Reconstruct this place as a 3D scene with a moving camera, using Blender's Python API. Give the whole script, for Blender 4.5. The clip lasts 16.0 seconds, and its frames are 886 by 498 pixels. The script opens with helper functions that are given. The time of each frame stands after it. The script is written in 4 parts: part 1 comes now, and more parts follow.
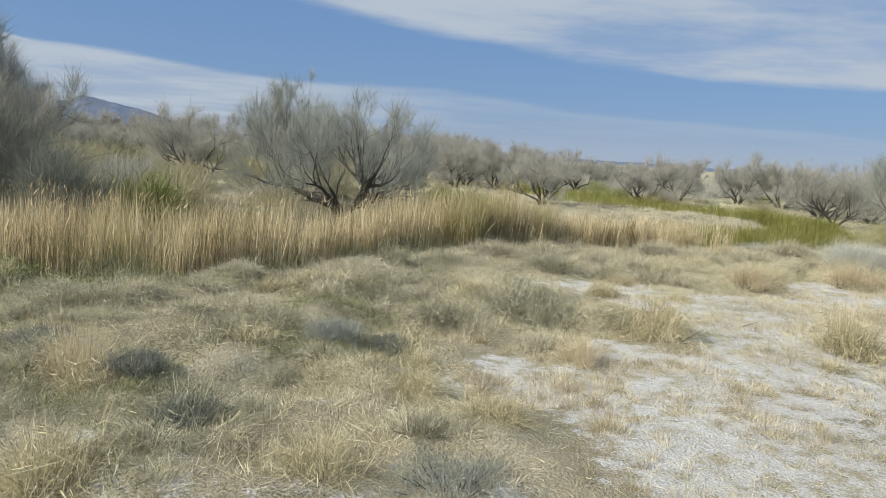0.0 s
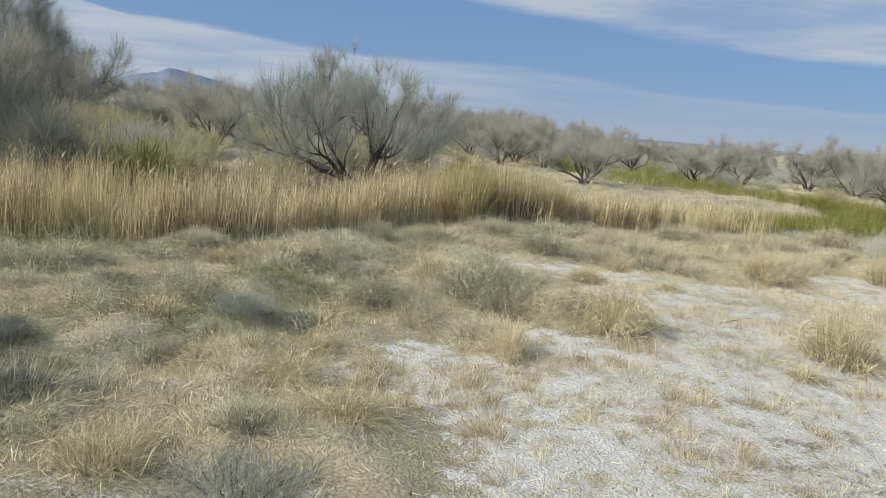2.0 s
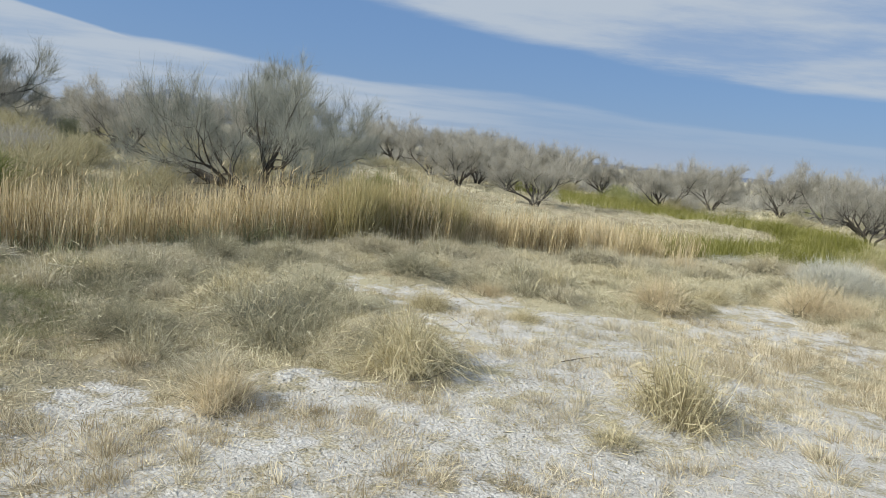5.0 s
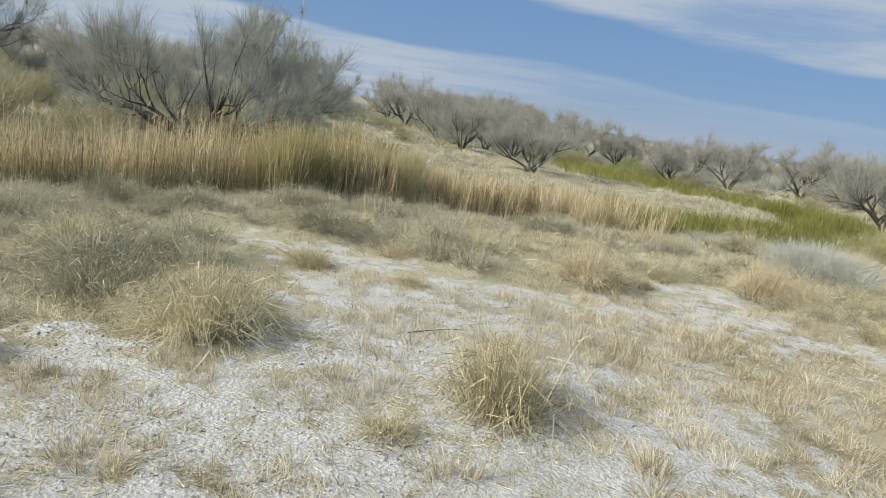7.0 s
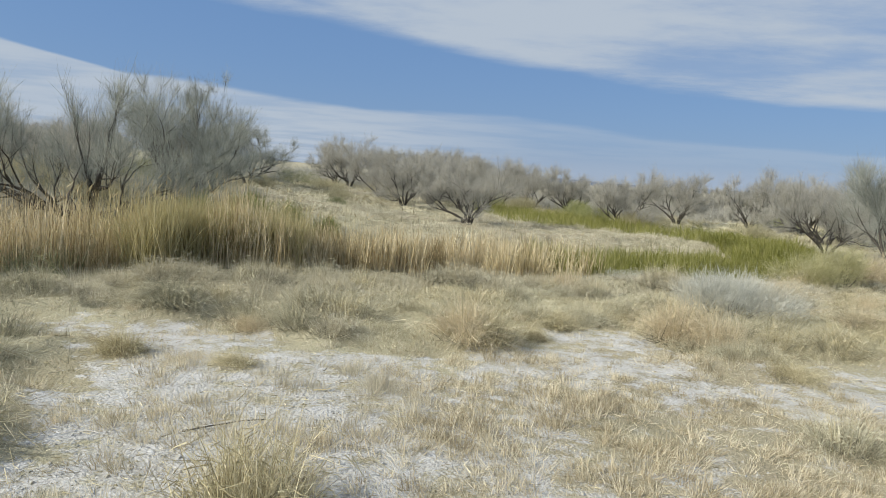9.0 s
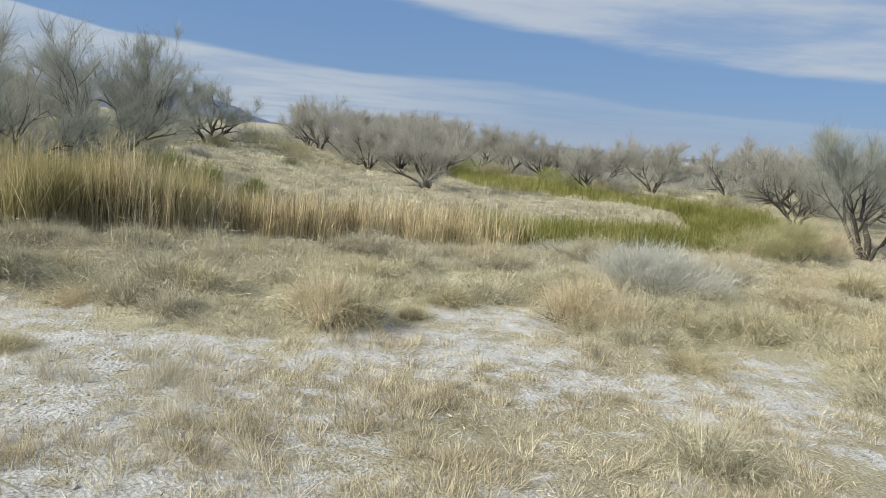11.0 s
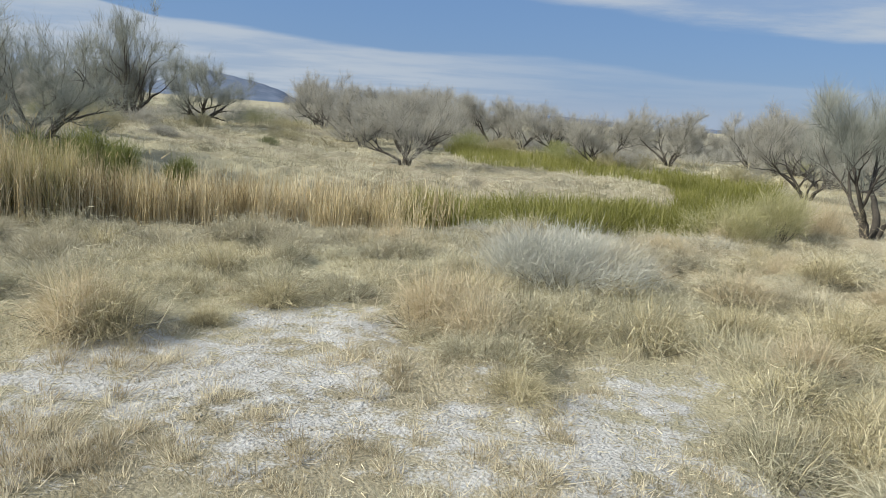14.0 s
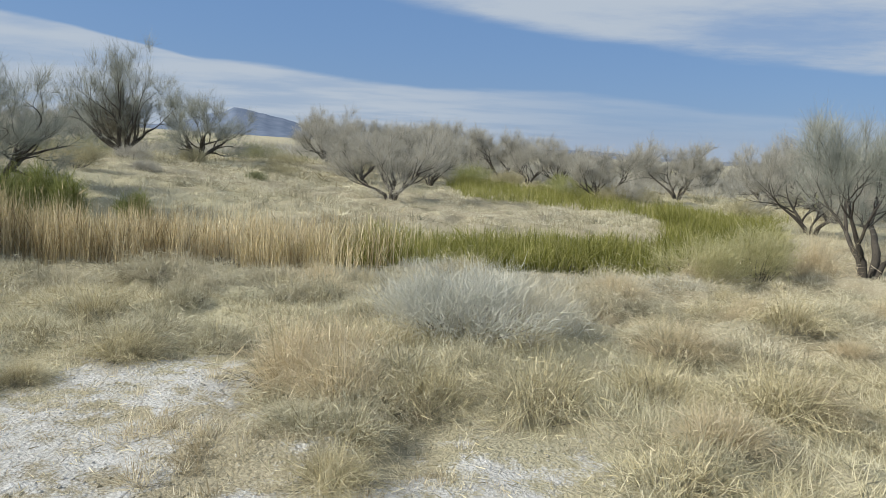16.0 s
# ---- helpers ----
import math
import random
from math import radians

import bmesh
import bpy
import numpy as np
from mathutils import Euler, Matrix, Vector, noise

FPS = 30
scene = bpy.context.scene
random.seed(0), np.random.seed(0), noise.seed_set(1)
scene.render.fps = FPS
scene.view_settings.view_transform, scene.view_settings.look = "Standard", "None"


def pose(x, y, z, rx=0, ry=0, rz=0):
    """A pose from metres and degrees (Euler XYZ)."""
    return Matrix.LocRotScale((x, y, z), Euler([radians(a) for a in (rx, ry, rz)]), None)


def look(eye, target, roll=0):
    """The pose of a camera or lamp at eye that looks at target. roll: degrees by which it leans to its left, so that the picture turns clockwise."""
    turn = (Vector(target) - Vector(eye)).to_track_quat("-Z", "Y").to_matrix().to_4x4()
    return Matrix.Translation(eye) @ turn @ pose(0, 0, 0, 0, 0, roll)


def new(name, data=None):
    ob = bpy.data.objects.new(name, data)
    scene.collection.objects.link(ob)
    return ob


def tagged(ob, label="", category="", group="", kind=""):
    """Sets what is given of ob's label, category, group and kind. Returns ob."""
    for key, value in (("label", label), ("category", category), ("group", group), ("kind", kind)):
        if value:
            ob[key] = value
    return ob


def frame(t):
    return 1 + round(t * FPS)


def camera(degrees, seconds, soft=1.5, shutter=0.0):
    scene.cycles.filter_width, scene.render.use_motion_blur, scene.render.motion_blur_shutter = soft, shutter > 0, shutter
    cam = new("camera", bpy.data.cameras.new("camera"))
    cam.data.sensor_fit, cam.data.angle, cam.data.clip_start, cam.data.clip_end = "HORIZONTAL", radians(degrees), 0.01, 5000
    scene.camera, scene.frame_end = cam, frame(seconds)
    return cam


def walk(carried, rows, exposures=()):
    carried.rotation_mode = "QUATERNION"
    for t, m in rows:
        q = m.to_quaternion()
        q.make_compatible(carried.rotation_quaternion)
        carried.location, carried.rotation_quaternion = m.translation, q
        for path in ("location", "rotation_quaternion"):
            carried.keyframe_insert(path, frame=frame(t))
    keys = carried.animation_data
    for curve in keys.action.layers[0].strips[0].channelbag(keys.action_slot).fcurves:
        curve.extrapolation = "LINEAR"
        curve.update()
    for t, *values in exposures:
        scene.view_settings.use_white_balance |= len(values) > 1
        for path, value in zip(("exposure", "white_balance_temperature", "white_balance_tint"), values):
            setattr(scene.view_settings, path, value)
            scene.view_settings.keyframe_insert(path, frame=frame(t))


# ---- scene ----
cam = camera(66.2, 16.0, soft=0.6)
METRES, EYE, TILT, LEAN, TURN = 10.6, 1.65, -8.06, -3.95, 0.0
ROWS = [
    (0.0, 0.0, 0.0, 0.0, 0.0, 0.0, -0.0),
    (0.5, 0.0278, 0.0126, 0.0002, 1.21, -0.41, -2.98),
    (1.0, 0.054, 0.0257, -0.0008, 3.54, -0.99, -2.25),
    (1.5, 0.0801, 0.0414, -0.0009, 3.88, -1.51, -1.84),
    (2.0, 0.1075, 0.0569, -0.0007, 5.85, -1.97, -2.06),
    (2.5, 0.1321, 0.0765, -0.0015, 4.19, -0.86, -2.22),
    (3.0, 0.1591, 0.098, -0.0015, 4.18, 0.36, -1.83),
    (3.5, 0.1802, 0.1204, -0.0016, 3.78, 1.26, -3.73),
    (6.0, 0.3109, 0.2256, -0.0033, 6.41, -1.04, -2.57),
    (6.5, 0.341, 0.2437, -0.0036, 6.55, -1.73, -4.66),
    (7.0, 0.3627, 0.2653, -0.004, 7.95, -2.79, -5.87),
    (7.5, 0.386, 0.2869, -0.0034, 8.69, -3.08, -5.05),
    (8.0, 0.4083, 0.3054, -0.0019, 11.63, 0.05, -1.64),
    (8.5, 0.4278, 0.3269, 0.0012, 8.16, 3.45, -1.09),
    (9.0, 0.45, 0.3474, 0.0018, 5.74, 2.17, -0.92),
    (9.5, 0.4711, 0.3697, 0.0022, 4.71, 0.95, -1.56),
    (10.0, 0.4942, 0.39, 0.0035, 3.03, 0.67, -1.71),
    (12.5, 0.6119, 0.4937, 0.0093, 9.09, -3.27, -1.71),
    (13.0, 0.6363, 0.5154, 0.0105, 7.46, -3.73, -2.16),
    (13.5, 0.6587, 0.5381, 0.0115, 7.79, -4.11, -1.26),
    (14.0, 0.6805, 0.5575, 0.0138, 8.68, -2.54, -0.99),
    (14.5, 0.6998, 0.5793, 0.0167, 8.88, 0.88, -2.07),
    (15.0, 0.722, 0.5986, 0.0181, 9.43, 1.83, -0.88),
    (15.5, 0.7415, 0.617, 0.0187, 10.88, 2.3, -1.51),
    (16.0, 0.7647, 0.6354, 0.0197, 10.93, 0.31, -0.92),
]
walk(cam, [(t, pose(0, 0, EYE, TILT, LEAN, TURN) @ pose(METRES * x, METRES * y, METRES * z, 90 + pitch, roll, yaw)) for t, x, y, z, yaw, pitch, roll in ROWS])

# ---- world, sun, exposure ----
SUN_DIR = Vector((-0.84, -0.42, 0.66)).normalized()     # towards the sun
sun = new("sun", bpy.data.lights.new("sun", "SUN"))
sun.data.energy, sun.data.angle, sun.data.color = 4.85, radians(0.9), (1.0, 0.945, 0.81)
sun.matrix_world = look(SUN_DIR * 50, (0, 0, 0))
scene.view_settings.exposure = 0.22


class Nodes:
    """A short way to wire node trees."""

    def __init__(self, tree):
        self.tree = tree
        tree.nodes.clear()

    def add(self, kind, inputs=None, **props):
        n = self.tree.nodes.new(kind)
        for k, v in props.items():
            if k == "operation":
                n.operation = v
            elif k == "data_type":
                n.data_type = v
            elif k == "blend_type":
                n.blend_type = v
            elif k == "sky_type":
                n.sky_type = v
            elif k == "attribute_name":
                n.attribute_name = v
            elif k == "feature":
                n.feature = v
            elif k == "interpolation_type":
                n.interpolation_type = v
        for k, v in (inputs or {}).items():
            self.put(n.inputs[k], v)
        return n

    def put(self, socket, v):
        if isinstance(v, bpy.types.NodeSocket):
            self.tree.links.new(v, socket)
        elif isinstance(v, bpy.types.Node):
            self.tree.links.new(v.outputs[0], socket)
        else:
            socket.default_value = v

    def math(self, op, a, b=0.0, c=0.0):
        return self.add("ShaderNodeMath", {0: a, 1: b, 2: c}, operation=op).outputs[0]

    def step(self, v, lo, hi, a=0.0, b=1.0):
        return self.add("ShaderNodeMapRange", {0: v, 1: lo, 2: hi, 3: a, 4: b}, interpolation_type="SMOOTHSTEP").outputs[0]

    def mix(self, f, a, b):
        n = self.add("ShaderNodeMix", data_type="RGBA")
        self.put(n.inputs[0], f), self.put(n.inputs[6], a), self.put(n.inputs[7], b)
        return n.outputs[2]

    def noise(self, vec, scale, detail=4.0, rough=0.55):
        n = self.add("ShaderNodeTexNoise", {"Scale": scale, "Detail": detail, "Roughness": rough})
        if vec is not None:
            self.put(n.inputs["Vector"], vec)
        return n.outputs[0]

    def ramp(self, f, stops):
        n = self.add("ShaderNodeValToRGB", {0: f})
        el = n.color_ramp.elements
        while len(el) < len(stops):
            el.new(0.5)
        for e, (p, c) in zip(el, stops):
            e.position, e.color = p, (*c, 1)
        return n.outputs[0]


world = bpy.data.worlds.new("sky")
scene.world = world
world.use_nodes = True
N = Nodes(world.node_tree)
sky = N.add("ShaderNodeTexSky", sky_type="NISHITA")
sky.sun_disc = False
sky.sun_elevation = math.asin(SUN_DIR.z)
sky.sun_rotation = math.atan2(SUN_DIR.x, SUN_DIR.y)
sky.dust_density, sky.air_density, sky.ozone_density = 0.6, 1.0, 2.0
geo = N.add("ShaderNodeTexCoord").outputs["Generated"]
sep = N.add("ShaderNodeSeparateXYZ", {0: geo})
up = N.math("ADD", N.math("MAXIMUM", sep.outputs[2], 0.001), 0.06)
cu, cv = N.math("DIVIDE", sep.outputs[0], up), N.math("DIVIDE", sep.outputs[1], up)
plane = N.add("ShaderNodeCombineXYZ", {0: cu, 1: cv, 2: 0.0}).outputs[0]
turned = N.add("ShaderNodeMapping", {0: plane, 2: (0, 0, radians(-24)), 3: (0.7, 1.05, 1.0)}).outputs[0]
streak = N.noise(turned, 0.95, 8.0, 0.62)
broad = N.noise(plane, 0.45, 3.0)
wob = N.math("MULTIPLY_ADD", N.math("SUBTRACT", streak, 0.5), 1.6, 0.0)
# two bands of cirrus; each line gives the edge of one, as a height over its place along the sky
along = N.math("MULTIPLY_ADD", cu, 0.125, 0.5)


def band_edge(points):
    return N.math("MULTIPLY", N.ramp(along, [((u + 4) / 8, (v / 10,) * 3) for u, v in points]), 10.0)


streak_far = N.noise(N.add("ShaderNodeMapping", {0: plane, 2: (0, 0, radians(-30)), 3: (0.8, 1.15, 1.0)}).outputs[0], 0.8, 6.0, 0.55)
high_edge = band_edge([(-2.4, 2.6), (-1.2, 3.62), (-0.4, 4.22), (0.1, 4.54), (0.9, 4.96), (1.9, 5.16), (3.2, 5.0)])
e2 = N.math("SUBTRACT", high_edge, cv)
m2 = N.step(N.math("MULTIPLY_ADD", wob, 0.42, e2), -0.08, 0.34)
m2 = N.math("MULTIPLY", m2, N.step(N.math("ADD", streak, N.math("MULTIPLY", broad, 0.5)), 0.52, 0.86, 0.28, 1.0))
low_edge = band_edge([(-3.9, 2.6), (-3.4, 3.9), (-3.15, 5.05), (-2.7, 5.5), (-2.1, 6.1), (-1.5, 6.6), (0.0, 6.55), (1.4, 7.4)])
e1 = N.math("SUBTRACT", cv, low_edge)
m1 = N.step(N.math("MULTIPLY_ADD", wob, 0.5, e1), -0.06, 0.42)
m1 = N.math("MULTIPLY", m1, N.step(cu, 1.2, -2.6, 0.32, 1.0))
m1 = N.math("MULTIPLY", m1, N.step(streak_far, 0.32, 0.62, 0.52, 1.0))
cloud = N.math("MAXIMUM", m1, m2)
low = N.step(sep.outputs[2], 0.0, 0.07, 0.55, 0.0)
cloud = N.math("MINIMUM", N.math("MAXIMUM", cloud, low), 1.0)
clear = N.mix(0.72, sky.outputs[0], (1.4, 2.75, 5.5, 1))
mixed = N.mix(cloud, clear, (4.6, 5.3, 6.2, 1))
bg = N.add("ShaderNodeBackground", {0: mixed, 1: 0.086})
N.put(N.add("ShaderNodeOutputWorld").inputs[0], bg)


# ---- materials ----
def material(name):
    m = bpy.data.materials.new(name)
    m.use_nodes = True
    return m, Nodes(m.node_tree)


def plant_mat(name, dark, mid, pale, through_light=0.3, patch=None, patch_scale=0.9):
    """Dry or green plant fibre: tint varies from blade to blade and in broad drifts."""
    m, n = material(name)
    rnd = n.add("ShaderNodeNewGeometry").outputs["Random Per Island"]
    pos = n.add("ShaderNodeTexCoord").outputs["Object"]
    tone = n.math("MULTIPLY_ADD", n.noise(pos, patch_scale, 3.0), 0.8, -0.4)
    f = n.math("ADD", n.math("MULTIPLY_ADD", rnd, 0.6, 0.2), n.math("MULTIPLY", tone, 0.9))
    f = n.math("ADD", f, n.add("ShaderNodeAttribute", attribute_name="tone").outputs["Fac"])
    col = n.ramp(f, [(0.05, dark), (0.5, mid), (0.95, pale)])
    if patch:
        col = n.mix(n.step(n.noise(pos, patch_scale * 0.45, 2.0), 0.5, 0.68, 0.0, 0.75), col, (*patch, 1))
    grain = n.noise(pos, 60.0, 2.0)
    col = n.mix(n.math("MULTIPLY", grain, 0.25), col, (*[c * 0.6 for c in mid], 1))
    dif = n.add("ShaderNodeBsdfPrincipled", {"Base Color": col, "Roughness": 0.75, "Specular IOR Level": 0.25})
    tr = n.add("ShaderNodeBsdfTranslucent", {0: col})
    out = n.add("ShaderNodeMixShader", {0: through_light, 1: dif, 2: tr})
    n.put(n.add("ShaderNodeOutputMaterial").inputs[0], out)
    return m


def bark_mat(name, dark, pale):
    m, n = material(name)
    pos = n.add("ShaderNodeTexCoord").outputs["Object"]
    lines = n.noise(n.add("ShaderNodeMapping", {0: pos, 3: (1, 1, 0.22)}), 55.0, 5.0, 0.7)
    col = n.ramp(n.math("ADD", n.math("MULTIPLY", lines, 0.75), n.math("MULTIPLY", n.noise(pos, 4.0), 0.3)), [(0.3, dark), (0.75, pale)])
    bump = n.add("ShaderNodeBump", {"Strength": 0.8, "Distance": 0.02, "Height": lines})
    b = n.add("ShaderNodeBsdfPrincipled", {"Base Color": col, "Roughness": 0.9, "Specular IOR Level": 0.2, "Normal": bump})
    n.put(n.add("ShaderNodeOutputMaterial").inputs[0], b)
    return m


def ground_mat():
    m, n = material("soil")
    pos = n.add("ShaderNodeTexCoord").outputs["Object"]
    salt = n.add("ShaderNodeAttribute", attribute_name="salt").outputs["Fac"]
    wet = n.add("ShaderNodeAttribute", attribute_name="damp").outputs["Fac"]
    fine, mid_n, broad_n = n.noise(pos, 60.0, 8.0, 0.78), n.noise(pos, 6.0, 5.0, 0.6), n.noise(pos, 0.8, 4.0)
    # litter tones; the dark end paints thatch and shade in gaps between blades
    litter = n.ramp(n.math("MULTIPLY_ADD", fine, 0.6, n.math("MULTIPLY", broad_n, 0.4)),
                    [(0.34, (0.125, 0.11, 0.075)), (0.5, (0.34, 0.305, 0.22)), (0.66, (0.59, 0.54, 0.415))])
    far_tint = n.mix(n.step(n.noise(pos, 0.09, 5.0, 0.65), 0.42, 0.62), litter, (0.42, 0.40, 0.28, 1))
    crust = n.ramp(n.math("MULTIPLY_ADD", fine, 0.5, n.math("MULTIPLY", mid_n, 0.5)),
                   [(0.3, (0.34, 0.325, 0.29)), (0.47, (0.50, 0.495, 0.48)), (0.64, (0.68, 0.69, 0.70))])
    clod = n.add("ShaderNodeTexVoronoi", {"Vector": n.add("ShaderNodeVectorMath", {0: pos, 1: n.add("ShaderNodeVectorMath", {0: n.add("ShaderNodeTexNoise", {"Vector": pos, "Scale": 9.0}).outputs["Color"], 1: (0.06, 0.06, 0.06)}, operation="MULTIPLY").outputs[0]}, operation="ADD").outputs[0], "Scale": 46.0}, feature="F1").outputs[0]
    gap = n.math("MULTIPLY", n.step(clod, 0.36, 0.66), n.step(mid_n, 0.42, 0.60, 0.03, 0.30))
    crust = n.mix(gap, crust, (0.27, 0.25, 0.215, 1))
    f = n.math("ADD", n.math("MULTIPLY", salt, 0.66), n.math("MULTIPLY_ADD", mid_n, 1.5, -0.75))
    f = n.math("ADD", f, n.math("MULTIPLY_ADD", n.noise(pos, 1.9, 3.0), 0.9, -0.45))
    f = n.step(n.math("ADD", f, n.math("MULTIPLY_ADD", fine, 1.1, -0.55)), 0.36, 0.70)
    col = n.mix(f, far_tint, crust)
    col = n.mix(n.math("MULTIPLY", wet, 0.8), col, (0.085, 0.075, 0.05, 1))
    hgt = n.math("ADD", n.math("MULTIPLY", fine, 0.6), n.math("MULTIPLY", clod, -0.5))
    bump = n.add("ShaderNodeBump", {"Strength": 0.8, "Distance": 0.03, "Height": hgt})
    b = n.add("ShaderNodeBsdfPrincipled", {"Base Color": col, "Roughness": 0.95, "Specular IOR Level": 0.15, "Normal": bump})
    n.put(n.add("ShaderNodeOutputMaterial").inputs[0], b)
    return m


def mountain_haze_mat():
    m, n = material("haze_tinted_rock")
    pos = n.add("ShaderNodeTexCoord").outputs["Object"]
    # aerial haze is painted into the rock as a blue-grey colour
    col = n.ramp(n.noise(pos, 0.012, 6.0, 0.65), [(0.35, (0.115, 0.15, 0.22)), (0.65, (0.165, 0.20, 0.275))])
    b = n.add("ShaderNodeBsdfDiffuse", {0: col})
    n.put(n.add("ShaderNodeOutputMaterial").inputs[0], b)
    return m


SOIL = ground_mat()
STRAW = plant_mat("straw_grass", (0.21, 0.18, 0.105), (0.56, 0.51, 0.345), (0.84, 0.79, 0.60), 0.2, patch=(0.46, 0.45, 0.34))
TUFT = plant_mat("bunch_grass", (0.21, 0.185, 0.105), (0.59, 0.53, 0.345), (0.86, 0.80, 0.60), 0.2)
TUFT_GREY = plant_mat("grey_grass", (0.20, 0.19, 0.13), (0.54, 0.51, 0.375), (0.80, 0.765, 0.60), 0.2)
TUFT_GOLD = plant_mat("golden_grass", (0.38, 0.32, 0.20), (0.70, 0.61, 0.435), (0.90, 0.83, 0.65), 0.40)
REED = plant_mat("dry_reed", (0.22, 0.17, 0.085), (0.60, 0.505, 0.315), (0.86, 0.775, 0.57), 0.22, patch=(0.50, 0.435, 0.24))
BRUSH_PALE = plant_mat("pale_brush", (0.27, 0.26, 0.12), (0.50, 0.48, 0.27), (0.68, 0.65, 0.44), 0.42)
REED_OLIVE = plant_mat("olive_reed", (0.21, 0.19, 0.085), (0.46, 0.415, 0.22), (0.72, 0.645, 0.42), 0.4)
CATTAIL = plant_mat("green_cattail", (0.075, 0.085, 0.018), (0.235, 0.245, 0.055), (0.56, 0.52, 0.27), 0.36)
STRAW_GREY = plant_mat("weathered_grass", (0.27, 0.25, 0.175), (0.54, 0.50, 0.375), (0.75, 0.71, 0.565), 0.22, patch=(0.45, 0.435, 0.34))
LEAF = plant_mat("green_forb", (0.09, 0.11, 0.03), (0.22, 0.25, 0.08), (0.44, 0.44, 0.20), 0.35)
TWIG = plant_mat("grey_twigs", (0.165, 0.18, 0.16), (0.33, 0.35, 0.315), (0.50, 0.515, 0.465), 0.3)
TWIG_SOFT = plant_mat("beige_twigs", (0.25, 0.245, 0.215), (0.43, 0.42, 0.375), (0.60, 0.585, 0.525), 0.35)
TWIG_PALE = plant_mat("silver_twigs", (0.35, 0.355, 0.31), (0.585, 0.59, 0.53), (0.79, 0.79, 0.72), 0.35, patch=(0.60, 0.555, 0.43), patch_scale=2.5)
TWIG_DARK = plant_mat("dark_twigs", (0.095, 0.105, 0.09), (0.23, 0.245, 0.21), (0.42, 0.43, 0.37), 0.25)
BRUSH = plant_mat("brush_twigs", (0.23, 0.215, 0.125), (0.43, 0.40, 0.26), (0.60, 0.56, 0.40), 0.35)
OLIVE = plant_mat("olive_brush", (0.12, 0.14, 0.07), (0.29, 0.30, 0.175), (0.46, 0.46, 0.30), 0.4)
OLIVE_LIGHT = plant_mat("spring_brush", (0.17, 0.19, 0.07), (0.34, 0.36, 0.16), (0.50, 0.50, 0.27), 0.4)
GREEN_GRASS = plant_mat("olive_grass", (0.085, 0.098, 0.04), (0.235, 0.245, 0.125), (0.43, 0.43, 0.27), 0.25)
OLD_GRASS = plant_mat("old_grass", (0.14, 0.135, 0.09), (0.41, 0.39, 0.28), (0.66, 0.63, 0.48), 0.2)
STUBBLE = plant_mat("stubble_straw", (0.33, 0.28, 0.185), (0.62, 0.55, 0.40), (0.84, 0.78, 0.62), 0.3, patch=(0.55, 0.52, 0.42))
# dead thatch brown, darkened to paint in the shade beneath tufts
THATCH_DARKENED = plant_mat("old_thatch_darkened", (0.10, 0.09, 0.07), (0.22, 0.205, 0.155), (0.38, 0.36, 0.27), 0.2)
BARK = bark_mat("dark_bark", (0.030, 0.027, 0.024), (0.11, 0.10, 0.088))
BRANCH = bark_mat("grey_bark", (0.04, 0.038, 0.034), (0.125, 0.119, 0.105))
HAZE_ROCK = mountain_haze_mat()

# ---- plan ----
rng = np.random.default_rng(7)
REED_X = np.array([-30, -8.0, -5.0, -3.0, -2.0, -1.0, 0.3, 1.5, 2.5, 4.2, 5.8, 7.4, 8.8, 10.5, 14.0, 30.0])
REED_Y = np.array([5.0, 6.8, 7.4, 7.7, 8.8, 10.2, 11.7, 12.3, 12.9, 13.5, 14.1, 14.9, 15.3, 16.1, 17.5, 24.0])
PAN = np.array([(0.8, -3), (0.75, 3.2), (0.6, 4.6), (0.15, 5.8), (0.5, 6.1), (1.0, 5.4), (1.5, 5.8), (2.4, 6.6), (2.1, 7.4),
                (1.6, 8.3), (0.1, 8.6), (0.2, 9.0), (1.9, 9.3), (3.4, 8.9), (4.2, 9.0), (4.9, 9.7), (5.3, 10.5), (6.2, 10.9),
                (6.2, 9.9), (6.7, 9.1), (7.5, 9.5), (8.3, 10.0), (8.4, 9.2), (8.6, 7.6), (9.3, 6.0), (8.5, 3.0), (5.0, -3)])


def smooth(v, lo, hi):
    s = np.clip((v - lo) / (hi - lo), 0, 1)
    return s * s * (3 - 2 * s)


def vnoise(x, y, seed=0):
    """Smooth lattice noise in 0..1."""
    xi, yi = np.floor(x).astype(np.int64), np.floor(y).astype(np.int64)
    fx, fy = x - xi, y - yi
    fx, fy = fx * fx * (3 - 2 * fx), fy * fy * (3 - 2 * fy)

    def h(a, b):
        k = (a * 374761393 + b * 668265263 + seed * 982451653) & 0x7FFFFFFF
        k = ((k ^ (k >> 13)) * 1274126177) & 0x7FFFFFFF
        return ((k ^ (k >> 16)) & 0xFFFF) / 65535.0

    return (h(xi, yi) * (1 - fx) + h(xi + 1, yi) * fx) * (1 - fy) + (h(xi, yi + 1) * (1 - fx) + h(xi + 1, yi + 1) * fx) * fy


def inside(poly, x, y):
    """Signed distance to a closed outline, positive inside."""
    d, odd = np.full(x.shape, 1e9), np.zeros(x.shape, bool)
    for (ax, ay), (bx, by) in zip(poly, np.roll(poly, -1, 0)):
        ex, ey = bx - ax, by - ay
        k = np.clip(((x - ax) * ex + (y - ay) * ey) / (ex * ex + ey * ey), 0, 1)
        d = np.minimum(d, np.hypot(x - ax - k * ex, y - ay - k * ey))
        if ay != by:
            odd ^= ((ay > y) != (by > y)) & (x < ax + (y - ay) / (by - ay) * ex)
    return np.where(odd, d, -d)


